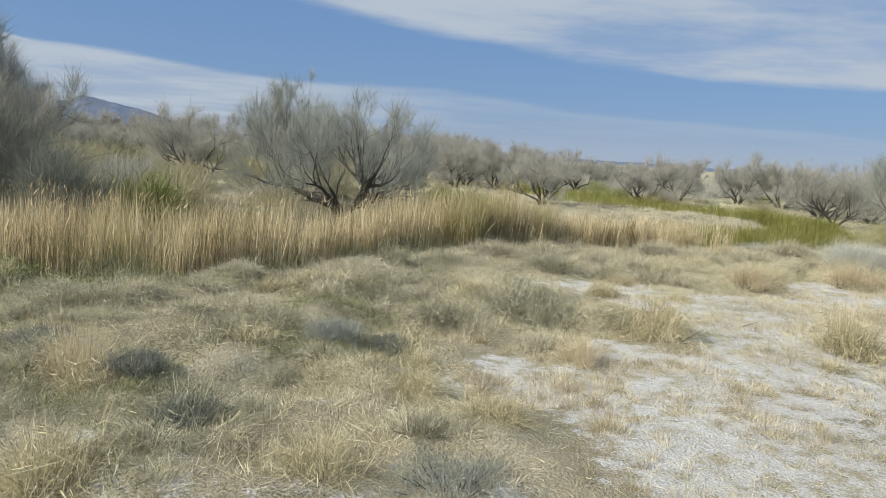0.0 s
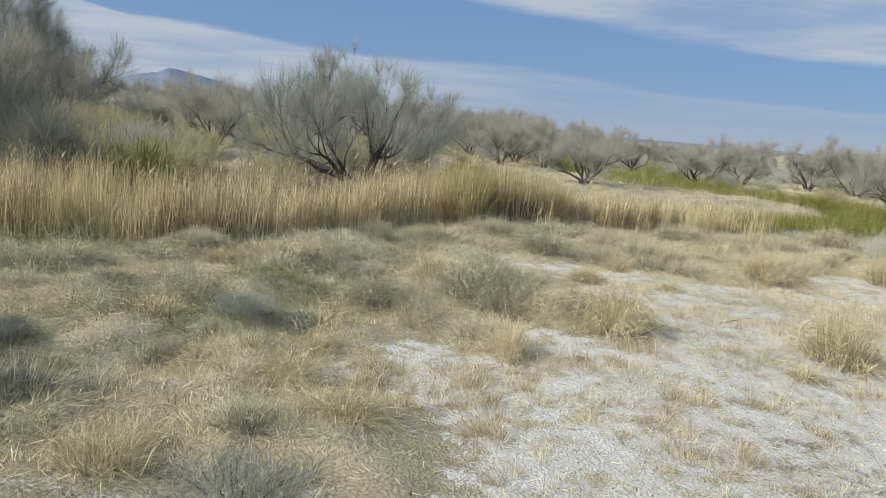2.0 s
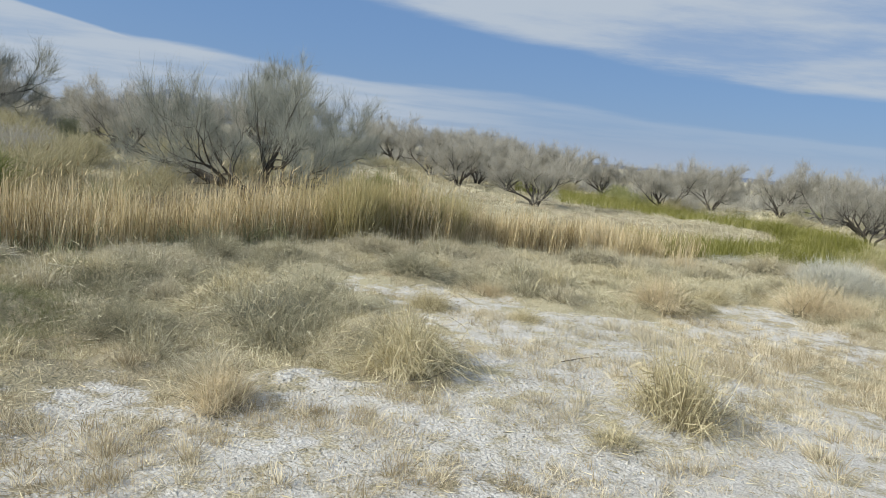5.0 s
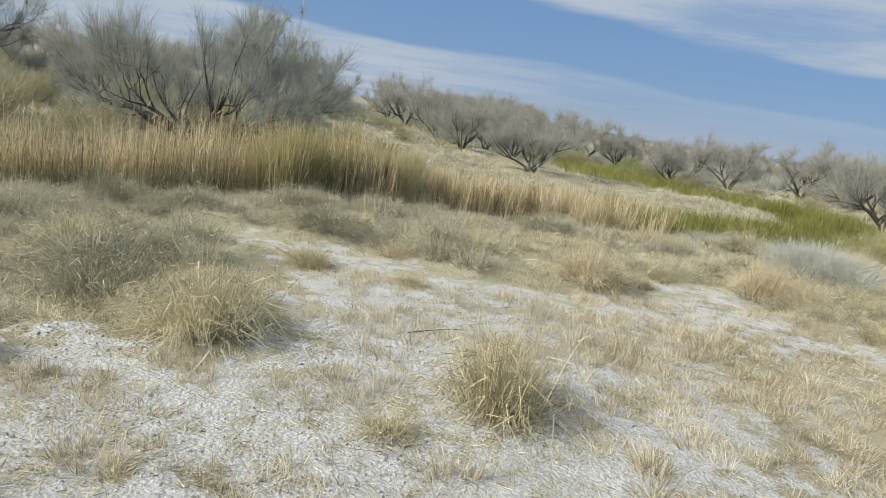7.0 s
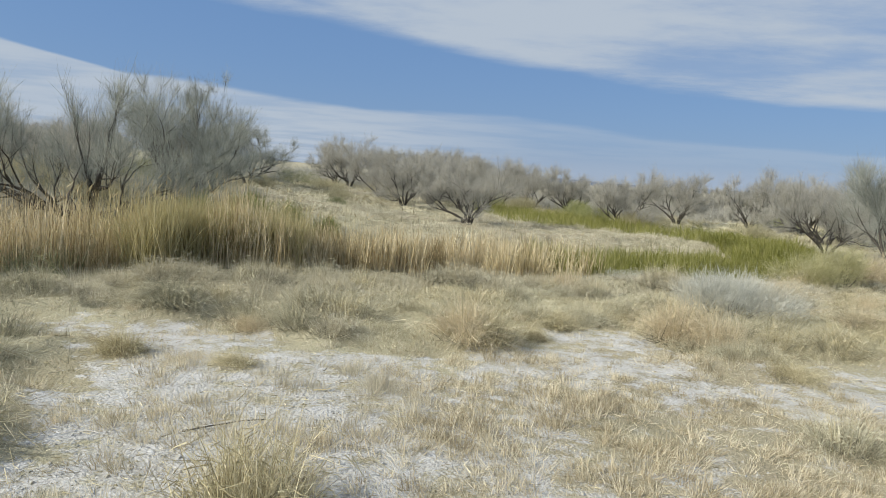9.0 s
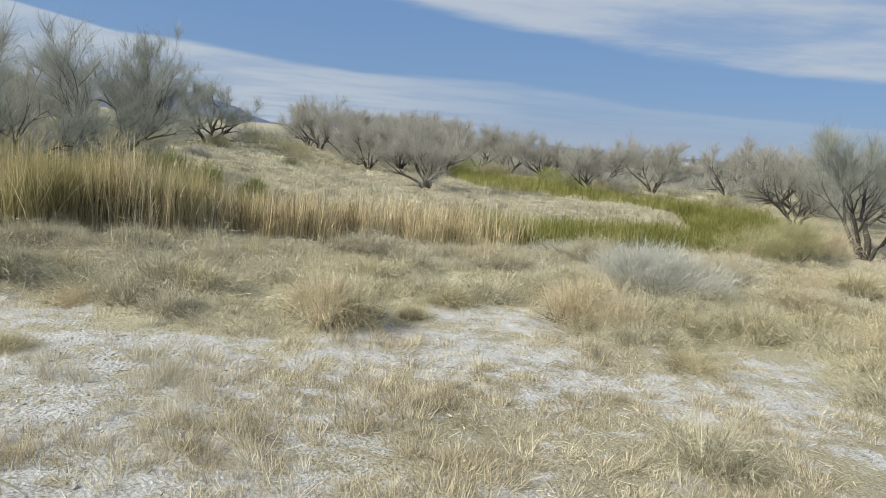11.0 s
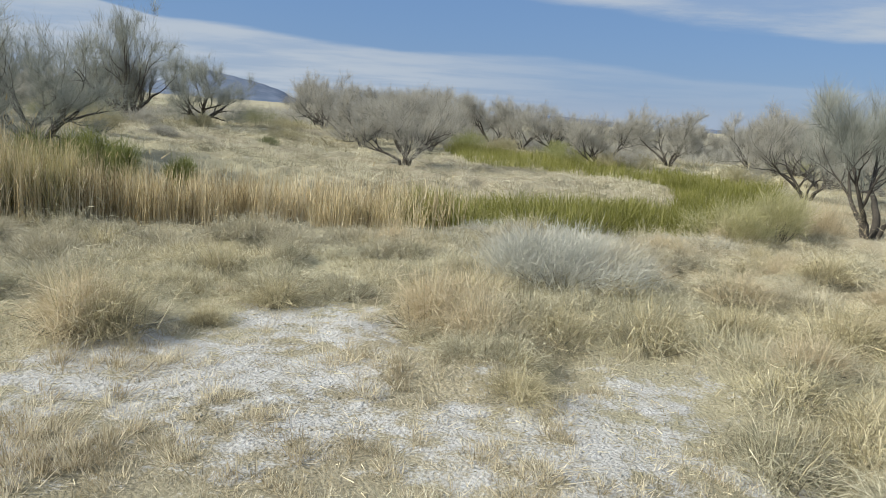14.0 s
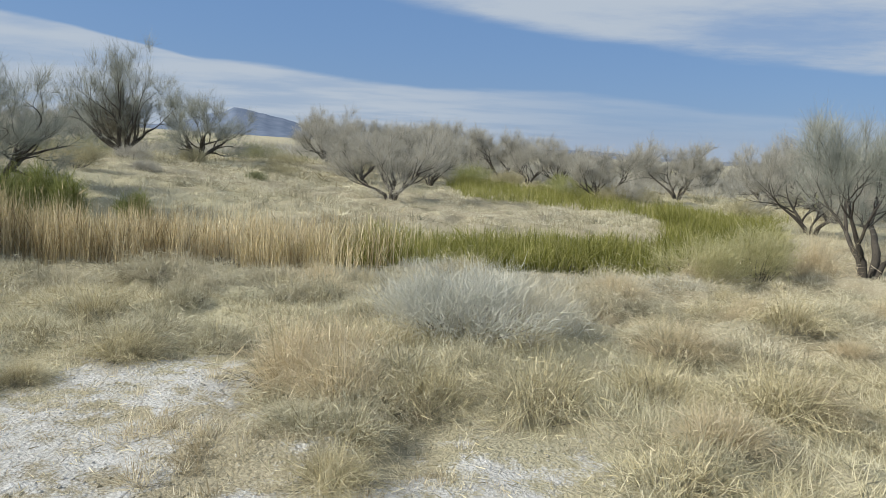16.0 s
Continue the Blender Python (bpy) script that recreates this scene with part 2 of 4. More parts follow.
def pan(x, y):
    """How far inside the salt pan, with a ragged edge."""
    return inside(PAN, x, y) + 0.7 * (vnoise(x * 1.4, y * 1.4, 15) - 0.5) + 0.4 * (vnoise(x * 4.3, y * 4.3, 16) - 0.5)


def reed_line(x):
    return np.interp(x, REED_X, REED_Y)


def bare_front(x, y):
    """Thin spots in the meadow beside the pan."""
    spots = smooth(vnoise(x * 1.7, y * 1.7, 17) + 0.35 * vnoise(x * 5, y * 5, 18), 0.62, 0.92)
    return spots * smooth(y, 5.8, 4.6) * smooth(x, -3.0, -0.8) * smooth(x, 2.0, 1.0)


def salt_at(x, y):
    s = smooth(pan(x, y), -0.35, 0.4)
    thin = smooth(x + 0.35 * y, 6.0, 9.5) * smooth(y, 9.6, 7.5)
    s = s * (1 - 0.7 * thin * (0.45 + 0.75 * vnoise(x * 2.1, y * 2.1, 5)))
    for bx, by, br in ((-3.7, 5.6, 0.55), (-1.2, 2.9, 0.5), (-0.3, 4.0, 0.25)):
        s = np.maximum(s, 0.8 * smooth(np.hypot(x - bx, (y - by) * 1.6), br, br * 0.3))
    return np.clip(np.maximum(s, 0.75 * bare_front(x, y)), 0, 1)


def height(x, y):
    x, y = np.asarray(x, float), np.asarray(y, float)
    far = np.hypot(x - 3, y - 8)
    g = 1 - smooth(inside(PAN, x, y), -0.3, 0.4)
    back = y - reed_line(x)
    z = 0.15 * g * (vnoise(x * 1.7, y * 1.7, 1) - 0.38) * smooth(far, 60, 20) + 0.11 * g * (smooth(vnoise(x * 2.7, y * 2.7, 2), 0.15, 0.85) - 0.45) * smooth(far, 40, 12)
    z += 0.02 * (1 - g) * (vnoise(x * 3, y * 3, 3) - 0.5)
    z -= 0.10 * smooth(back, -0.1, 0.5) * smooth(back, 2.8, 1.8)
    z += 0.50 * smooth(back, 1.8, 8.0) * smooth(x, 2.8, -4.5)
    z += 0.06 * smooth(back, 3.5, 7.0) * smooth(x, 12, 5) * smooth(y, 30, 24)
    z += 0.085 * np.exp(-((x - 3.3) / 1.8) ** 2 - ((y - 7.0) / 2.6) ** 2)
    z += 0.5 * (vnoise(x * 0.09, y * 0.09, 4) - 0.45) * smooth(far, 22, 60)
    z += 0.012 * np.clip(-x - 8, 0, 400) * smooth(far, 15, 60)
    return z


# ---- mesh helpers ----
def mesh_from(name, V, T, mat, tone=None):
    me = bpy.data.meshes.new(name)
    V, T = np.ascontiguousarray(V, np.float32).reshape(-1, 3), np.ascontiguousarray(T, np.int32).reshape(-1, 3)
    me.vertices.add(len(V)), me.loops.add(T.size), me.polygons.add(len(T))
    me.vertices.foreach_set("co", V.ravel())
    me.loops.foreach_set("vertex_index", T.ravel())
    me.polygons.foreach_set("loop_start", np.arange(0, T.size, 3, dtype=np.int32))
    me.materials.append(mat)
    me.update(calc_edges=True)
    if tone is not None:
        me.attributes.new("tone", "FLOAT", "POINT").data.foreach_set("value", np.ascontiguousarray(tone, np.float32))
    return me


def unit(v):
    return v / np.maximum(np.linalg.norm(v, axis=-1, keepdims=True), 1e-9)


def ribbons(base, way, curve, width, segs=2, gen=rng, flat=0.0):
    """Tapered strips from base along way (its length is theirs), bent by curve towards the tip. Gives vertices and triangles."""
    n = len(base)
    side = unit(np.cross(way, gen.normal(size=(n, 3)))) * np.asarray(width).reshape(-1, 1) * 0.5
    rows = []
    for k in range(segs):
        s = k / segs
        p = base + way * s + curve * s * s
        w = 1 - (s ** 1.6) * (1 - flat)
        rows += [p - side * w, p + side * w]
    rows.append(base + way + curve)
    V = np.stack(rows, 1)
    m = 2 * segs + 1
    t = []
    for k in range(segs - 1):
        a = 2 * k
        t += [(a, a + 1, a + 3), (a, a + 3, a + 2)]
    a = 2 * (segs - 1)
    t.append((a, a + 1, a + 2))
    T = (np.arange(n) * m)[:, None, None] + np.array(t)[None]
    return V.reshape(-1, 3), T.reshape(-1, 3)


def join(pieces):
    Vs, Ts, k = [], [], 0
    for V, T in pieces:
        Vs.append(V), Ts.append(T + k)
        k += len(V)
    return np.concatenate(Vs), np.concatenate(Ts)


def tube(pts, radii, sides=6):
    pts, n = np.asarray(pts, float), len(pts)
    tang = unit(np.gradient(pts, axis=0))
    ref = np.where(np.abs(tang[:, 2:3]) > 0.9, [[1.0, 0, 0]], [[0, 0, 1.0]])
    a = unit(np.cross(tang, ref))
    b = np.cross(tang, a)
    ang = np.arange(sides) * 2 * math.pi / sides
    ring = a[:, None] * np.cos(ang)[None, :, None] + b[:, None] * np.sin(ang)[None, :, None]
    V = (pts[:, None] + ring * np.asarray(radii)[:, None, None]).reshape(-1, 3)
    T = []
    for i in range(n - 1):
        for j in range(sides):
            p, q = i * sides + j, i * sides + (j + 1) % sides
            T += [(p, q, q + sides), (p, q + sides, p + sides)]
    for j in range(1, sides - 1):
        T.append(((n - 1) * sides, (n - 1) * sides + j, (n - 1) * sides + j + 1))
    return V, np.array(T)


def part(name, VT, mat, parent, label=""):
    ob = new(name, mesh_from(name, *VT, mat))
    ob.parent = parent
    return tagged(ob, label) if label else ob


# ---- ground, one sheet to the horizon ----
def spread(lo, hi, step, reach):
    a = np.arange(lo, hi + step / 2, step)
    grow = step * np.cumprod(np.full(200, 1.16))
    out = np.cumsum(grow)
    out = np.append(out[out < reach], reach)
    return np.concatenate([(lo - out)[::-1], a, hi + out])


def build_ground():
    gx, gy = spread(-7, 14, 0.10, 4200), spread(1, 19, 0.10, 4200)
    X, Y = np.meshgrid(gx, gy)
    Z = height(X, Y)
    nx, ny = len(gx), len(gy)
    i = (np.arange(ny - 1)[:, None] * nx + np.arange(nx - 1)[None]).ravel()
    T = np.concatenate([np.stack([i, i + 1, i + nx + 1], 1), np.stack([i, i + nx + 1, i + nx], 1)])
    me = mesh_from("ground", np.stack([X, Y, Z], -1), T, SOIL)
    me.attributes.new("salt", "FLOAT", "POINT").data.foreach_set("value", salt_at(X, Y).ravel().astype(np.float32))
    back = Y - reed_line(X)
    damp = smooth(back, 0.0, 0.5) * smooth(back, 2.2, 1.4) * smooth(X, 13, 11)
    me.attributes.new("damp", "FLOAT", "POINT").data.foreach_set("value", damp.ravel().astype(np.float32))
    me.shade_smooth()
    return tagged(new("ground", me), "pale desert soil with white salt crust and dry litter", "ground", kind="structure")


build_ground()


def mountain(name, az0, az1, dist, peaks, label):
    """A ridge whose skyline follows a few summits (azimuth, rise in degrees)."""
    az = np.linspace(az0, az1, 160)
    px, py = zip(*peaks)
    sky_line = np.interp(az, px, py) + 0.10 * (vnoise(az * 1.3, az * 0, 11) - 0.5) + 0.05 * (vnoise(az * 5, az * 0, 12) - 0.5)
    rows = []
    for k in range(15):
        s = k / 14
        d = dist * (0.72 + 0.28 * s)
        spur = 1 + 0.35 * (vnoise(az * 1.1 + s * 2, az * 0 + s * 3, 13) - 0.5) * (1 - s)
        z = dist * np.tan(np.radians(np.maximum(sky_line, -0.2))) * s ** 1.4 * spur - 20 * (1 - s)
        rows.append(np.stack([d * np.sin(np.radians(az)), d * np.cos(np.radians(az)), z], 1))
    V = np.concatenate(rows)
    i = (np.arange(14)[:, None] * 160 + np.arange(159)[None]).ravel()
    T = np.concatenate([np.stack([i, i + 1, i + 161], 1), np.stack([i, i + 161, i + 160], 1)])
    me = mesh_from(name, V, T, HAZE_ROCK)
    me.shade_smooth()
    return tagged(new(name, me), label, "mountain", kind="structure")


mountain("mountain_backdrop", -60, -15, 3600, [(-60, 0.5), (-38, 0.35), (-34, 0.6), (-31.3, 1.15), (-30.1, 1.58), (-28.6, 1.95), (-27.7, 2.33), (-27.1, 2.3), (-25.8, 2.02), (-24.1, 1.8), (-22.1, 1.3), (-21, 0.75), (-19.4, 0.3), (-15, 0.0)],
         "distant desert mountain with one blunt summit, its rock coloured blue for haze")
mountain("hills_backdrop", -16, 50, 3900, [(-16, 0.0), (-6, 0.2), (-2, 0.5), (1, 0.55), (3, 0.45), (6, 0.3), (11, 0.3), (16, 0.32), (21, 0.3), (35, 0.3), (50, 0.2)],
         "low distant hills along the horizon, coloured blue for haze")


# ---- trees ----
def tree_meshes(seed, H, R, stems, twigs, twig_w, low, deep, thick, spread_out, spray, lift):
    """A many-stemmed leafless tree: crooked stems with their limbs as tubes, branchlets, and sprays of short fine twigs along them."""
    g = np.random.default_rng(seed)
    wood, thin, tips = [[] for _ in range(stems)], [], []
    wiggle, rise = (0.13, 0.17, 0.17, 0.15), (0.05, 0.07, 0.09, 0.10)
    fork, many = (0.62, 0.66, 0.62), (4, 4, 4)

    def grow(p, d, length, r, depth, k0):
        n = (8, 6, 4, 3)[depth]
        pts, rad, q, v = [np.array(p)], [r], np.array(p), np.array(d)
        dirs = [v]
        for k in range(n):
            v = unit(v + g.normal(size=3) * wiggle[depth] + np.array([0, 0, rise[depth] * (lift if depth < 2 else 1.0)]))
            q = q + v * length / n
            q[2] = max(q[2], 0.10 * H)
            pts.append(q.copy()), rad.append(r * (1 - 0.70 * (k + 1) / n)), dirs.append(v)
        if depth < 2:
            wood[k0].append(tube(pts, rad, (7, 5)[depth]))
        else:
            thin.append(tube(pts if depth == 2 else pts[::3], rad if depth == 2 else rad[::3], 3))
        if depth >= deep - 1:
            tips.append((pts, dirs, 1.0 if depth == deep else 0.45))
        if depth < deep:
            kids = many[depth] + g.integers(0, 2)
            for j in range(kids):
                k = n if j == 0 else g.integers(max(2, int(n * 0.35)), n + 1)
                ang = g.normal() * 0.15 + (0.2 if j == 0 else fork[depth])
                side = unit(np.cross(dirs[k], g.normal(size=3)))
                t = unit(dirs[k] * math.cos(ang) + side * math.sin(ang) + np.array([0, 0, 0.10]))
                grow(pts[k], t, length * g.uniform(0.50, 0.74), max(rad[k] * 0.74, 0.0028), depth + 1, k0)

    a0 = g.uniform(0, 6.28)
    for k in range(stems):
        a = a0 + k * 6.28 / stems + g.normal() * 0.25
        tilt = (0.55 + 0.6 * g.uniform()) * R / H * spread_out
        d = unit(np.array([math.cos(a) * tilt, math.sin(a) * tilt, low + g.uniform(0, 0.25)]))
        b = np.array([math.cos(a) * 0.07, math.sin(a) * 0.07, -0.10])
        grow(b, d, H * g.uniform(0.42, 0.56), H * g.uniform(0.014, 0.024) * thick, 0, k)
    seg_a = np.concatenate([np.array(p[:-1]) for p, v, w in tips])
    seg_b = np.concatenate([np.array(p[1:]) for p, v, w in tips])
    dirs = np.concatenate([np.array(v[1:]) for p, v, w in tips])
    odds = np.concatenate([np.full(len(p) - 1, w) for p, v, w in tips])
    pick = g.choice(len(seg_a), twigs, p=odds / odds.sum())
    b = seg_a[pick] + (seg_b - seg_a)[pick] * g.uniform(0, 1, (twigs, 1)) + g.normal(size=(twigs, 3)) * 0.035
    side = unit(np.cross(dirs[pick], g.normal(size=(twigs, 3))))
    d = unit(dirs[pick] * 0.85 + side * g.uniform(0.2, 1.15, (twigs, 1)) + np.array([0, 0, 0.16]))
    ln = g.uniform(0.45, 1.35, twigs)[:, None] * spray * H ** 0.5
    crown = ribbons(b, d * ln, (g.normal(size=(twigs, 3)) * 0.16 + dirs[pick] * 0.12) * ln, g.uniform(0.5, 1.3, twigs) * twig_w, 1, g)
    every = crown[0]
    top, wide = np.percentile(every[:, 2], 99.0), np.percentile(np.hypot(every[:, 0], every[:, 1]), 95)
    sc = np.array([R / wide, R / wide, H / top])
    return [(v * sc, t) for v, t in map(join, wood)], [(v * sc, t) for v, t in (join(thin), crown)]


TREE_KINDS = []
for seed, H, R, stems, twigs, tw, low, deep, thick, out, spray, lift, mat in (
        (21, 2.3, 2.0, 7, 17000, 0.0052, 0.14, 3, 1.75, 1.4, 0.19, 0.35, TWIG), (22, 2.05, 1.6, 5, 12000, 0.0062, 0.55, 3, 1.15, 1.1, 0.20, 0.9, TWIG_SOFT), (23, 2.0, 1.65, 5, 12000, 0.0062, 0.5, 3, 1.15, 1.2, 0.20, 0.8, TWIG_SOFT),
        (24, 2.9, 1.75, 6, 15000, 0.0066, 0.50, 3, 1.5, 1.2, 0.19, 0.8, TWIG), (25, 1.95, 1.65, 5, 12000, 0.0062, 0.50, 3, 1.2, 1.1, 0.20, 0.8, TWIG_SOFT),
        (26, 1.9, 1.8, 4, 5000, 0.014, 0.6, 2, 1.3, 1.1, 0.27, 0.9, TWIG_SOFT), (27, 2.0, 1.8, 4, 5000, 0.014, 0.6, 2, 1.3, 1.1, 0.27, 0.9, TWIG_SOFT), (29, 2.5, 1.95, 4, 15500, 0.0048, 0.6, 3, 1.15, 1.1, 0.18, 0.9, TWIG),
        (33, 2.5, 1.75, 5, 14500, 0.0054, 0.55, 3, 1.5, 1.1, 0.19, 0.8, TWIG)):
    stem_parts, (branch_vt, twig_vt) = tree_meshes(seed, H, R, stems, twigs, tw, low, deep, thick, out, spray, lift)
    TREE_KINDS.append([("stem", mesh_from("stem", *vt, BARK)) for vt in stem_parts] + [("branchwork", mesh_from("branchwork", *branch_vt, BRANCH)), ("crown", mesh_from("crown", *twig_vt, mat))])


def tree(kind, x, y, size=1.0, turn=0.0, label="", tall=1.0, group="bare trees"):
    root = new("bare_tree")
    for name, me in TREE_KINDS[kind]:
        o = new(name, me)
        o.parent = root
        if name == "branchwork":
            tagged(o, kind="stuff")
    root.matrix_basis = Matrix.LocRotScale((x, y, float(height(x, y)) - 0.02), Euler((0, 0, turn)), (size, size, size * tall))
    return tagged(root, label or "leafless grey saltcedar tree with dark crooked stems", "tree", group)


for k, x, y, s, r, tl in (
    (4, 0.6, 30.2, 0.9, 2.2, 1.0), (2, -0.9, 33.0, 1.0, 4.1, 1.05), (1, -3.5, 38.0, 1.15, 0.9, 1.1), (2, -5.4, 42.5, 1.15, 3.4, 1.05), (4, -1.4, 40.5, 1.1, 1.4, 1.1), (4, 1.0, 38.5, 1.15, 5.0, 1.1), (2, 2.6, 33.0, 1.0, 0.6, 1.0),
    (0, -1.95, 13.8, 1.0, 0.4, 1.0), (8, -1.65, 16.8, 1.0, 1.0, 1.0), (3, -6.2, 26.5, 1.2, 2.6, 1.0), (8, -5.9, 30.5, 1.12, 0.2, 1.0),
    (1, 3.55, 23.7, 1.02, 0.0, 0.92), (2, 1.2, 34.0, 1.1, 1.0, 1.0), (4, 4.2, 44.0, 1.25, 0.5, 1.1), (2, 6.0, 40.0, 1.1, 1.6, 1.0), (1, 7.6, 38.5, 1.05, 2.5, 1.0),
    (4, 9.15, 30.6, 1.0, 3.3, 1.0), (2, 12.2, 34.8, 1.15, 4.0, 1.0), (1, 15.5, 35.4, 1.2, 5.0, 1.05), (4, 16.8, 33.5, 1.15, 0.7, 1.0), (2, 15.3, 27.3, 1.05, 1.9, 1.0),
    (1, 17.2, 30.3, 1.15, 2.8, 1.0), (4, 16.4, 25.6, 1.0, 3.9, 1.0), (2, 13.3, 22.7, 0.95, 4.4, 1.0), (7, 12.65, 17.9, 1.0, 5.2, 1.05), (1, 18.9, 27.0, 1.1, 0.4, 1.0),
    (3, -12.9, 19.4, 1.6, 0.9, 1.0), (3, -15.6, 18.0, 1.75, 3.0, 1.0), (1, -11.6, 27.3, 0.85, 1.2, 0.8), (2, -6.6, 19.4, 0.62, 2.0, 1.25), (4, -8.6, 22.8, 0.7, 3.1, 1.3), (1, -12.2, 25.0, 0.6, 4.4, 1.1),
    (4, -0.5, 46.0, 1.3, 2.9, 1.1), (2, 2.0, 50.0, 1.3, 3.6, 1.1), (4, -16.0, 31.0, 0.9, 5.6, 0.8), (1, 21.0, 33.0, 1.2, 0.2, 1.0), (2, 22.5, 29.0, 1.1, 1.1, 1.0), (4, 24.5, 35.0, 1.2, 2.4, 1.0),
    (2, -4.4, 17.4, 0.75, 0.8, 1.1), (2, -11.5, 18.4, 1.05, 0.8, 1.0), (4, -12.6, 17.2, 1.15, 2.8, 1.1), (1, -6.2, 17.0, 0.85, 2.0, 1.0)):
    tree(k, x, y, s, r, tall=tl)
far_rng = np.random.default_rng(31)
for i in range(80):
    az, d = far_rng.uniform(-46, 46), far_rng.uniform(42, 90)
    az = radians(az if az > -14 else az - 18)
    tree(int(far_rng.integers(5, 7)), d * math.sin(az) + 4, d * math.cos(az) + 4, far_rng.uniform(0.75, 1.1), far_rng.uniform(0, 6), "hazy bare tree in the distant thicket", far_rng.uniform(0.9, 1.2), "distant thicket")


# ---- reeds and cattails ----
def reed_bed():
    g = np.random.default_rng(41)
    n = 25000
    x = g.uniform(-9, 6.4, n)
    dep = g.uniform(0, 1, n) ** 1.1 * (1.5 + 0.7 * smooth(x, 1.5, -2))
    edge = 0.35 * (vnoise(x * 1.7, x * 0, 3) - 0.5) + 0.15 * (vnoise(x * 6, x * 0, 8) - 0.5)
    y = reed_line(x) - 0.2 * smooth(x, -1.5, 3.0) + edge + dep
    keep = (vnoise(x * 1.4, y * 1.4, 9) > 0.16) & (g.uniform(size=n) < smooth(x, 6.6, 4.6)) & (g.uniform(size=n) < 0.62 + 0.38 * vnoise(x * 3, y * 3, 10))
    x, y = x[keep], y[keep]
    n = len(x)
    h = (0.68 + 0.27 * smooth(x, 2.6, 0.9) - 0.13 * smooth(x, 0.0, -2.0)) * g.uniform(0.55, 1.12, n) * (0.85 + 0.35 * vnoise(x * 1.6, y * 1.6, 14))
    h = h * (1 + 0.15 * smooth(x, 2.4, 1.2) * smooth(x, -1.8, -0.3))
    h += np.where((g.uniform(size=n) < 0.02) & (x < 2), 0.22, 0)
    base = np.stack([x, y, height(x, y) - 0.02], 1)
    lean = g.normal(size=(n, 2)) * 0.07 + np.array([0.03, 0])
    way = np.stack([lean[:, 0] * h, lean[:, 1] * h, h], 1)
    bend = np.concatenate([g.normal(size=(n, 2)) * 0.05 * h[:, None], np.zeros((n, 1))], 1)
    stalks = ribbons(base, way, bend, g.uniform(0.005, 0.011, n), 2, g, 0.45)
    m = int(n * 1.6)
    i = g.integers(0, n, m)
    s = g.uniform(0.10, 0.72, m)[:, None]
    lb = base[i] + way[i] * s
    a = g.uniform(0, 6.28, m)
    ln = g.uniform(0.12, 0.30, m)[:, None]
    lw = np.stack([np.cos(a) * 0.22, np.sin(a) * 0.22, np.full(m, 0.95)], 1) * ln
    lc = np.stack([np.cos(a) * 0.25, np.sin(a) * 0.25, g.uniform(-0.5, 0.0, m)], 1) * ln
    leaves = ribbons(lb, lw, lc, g.uniform(0.005, 0.010, m), 2, g)
    heads = (h > 0.80) & (g.uniform(size=n) < 0.12)
    hb = (base + way + bend)[heads]
    k = len(hb)
    hd = np.stack([g.normal(size=k) * 0.03 + 0.02, g.normal(size=k) * 0.03, np.full(k, 0.075)], 1)
    plumes = ribbons(hb - hd * 0.3, hd, hd * 0.1, g.uniform(0.008, 0.015, k), 3, g, 0.2)
    stalk_tone = g.normal(size=n) * 0.20 + 0.5 * (vnoise(x * 4.5, y * 4.5, 12) - 0.5)
    tone = np.concatenate([np.repeat(stalk_tone, 5), np.repeat(stalk_tone[i], 5), np.repeat(stalk_tone[heads] - 0.15, 7)])
    me = mesh_from("reed_bed", *join([stalks, leaves, plumes]), REED, tone)
    tagged(new("reed_bed", me), "dense bed of dry tan reeds standing upright", "reeds", kind="stuff")


def cattails(name, n, outline, h0, h1, seed, mat, label, lean=0.14):
    g = np.random.default_rng(seed)
    lo, hi = outline.min(0), outline.max(0)
    x, y = g.uniform(lo[0], hi[0], n), g.uniform(lo[1], hi[1], n)
    d = inside(outline, x, y) + 0.5 * (vnoise(x * 1.5, y * 1.5, seed) - 0.5)
    keep = d > 0
    x, y = x[keep], y[keep]
    n = len(x)
    h = g.uniform(h0, h1, n) * (0.75 + 0.5 * vnoise(x * 1.3, y * 1.3, seed + 1))
    base = np.stack([x, y, height(x, y) - 0.02], 1)
    a, l = g.uniform(0, 6.28, n), np.abs(g.normal(size=n)) * lean
    way = np.stack([np.cos(a) * l * h, np.sin(a) * l * h, h], 1)
    bend = np.stack([np.cos(a) * l * h, np.sin(a) * l * h, -l * h * 0.5], 1)
    me = mesh_from(name, *ribbons(base, way, bend, g.uniform(0.008, 0.016, n), 3, g), mat)
    tagged(new(name, me), label, "cattails", kind="stuff")


reed_bed()
NEAR_POND = np.array([(4.9, 14.5), (5.8, 14.3), (7.4, 15.1), (8.8, 15.5), (10.3, 16.4), (11.4, 18.5), (12.2, 21.5), (11.5, 23.5), (10.2, 23.5), (10.2, 20.5), (9.3, 18.0), (7.5, 17.3), (5.2, 16.4)])
FAR_POND = np.array([(5.2, 26.5), (7.9, 25.5), (10.2, 23.8), (11.8, 22.5), (13.8, 25.8), (11.9, 27.2), (9.7, 29.0), (7.9, 33.0), (5.5, 35.5), (3.2, 39.0), (3.0, 34.0)])
cattails("cattail_bed", 56000, NEAR_POND, 0.30, 0.55, 51, CATTAIL, "fresh green cattail blades in a boggy hollow", 0.34)
cattails("cattail_bed", 24000, FAR_POND, 0.25, 0.50, 52, CATTAIL, "green cattail strip winding behind the grass island", 0.3)


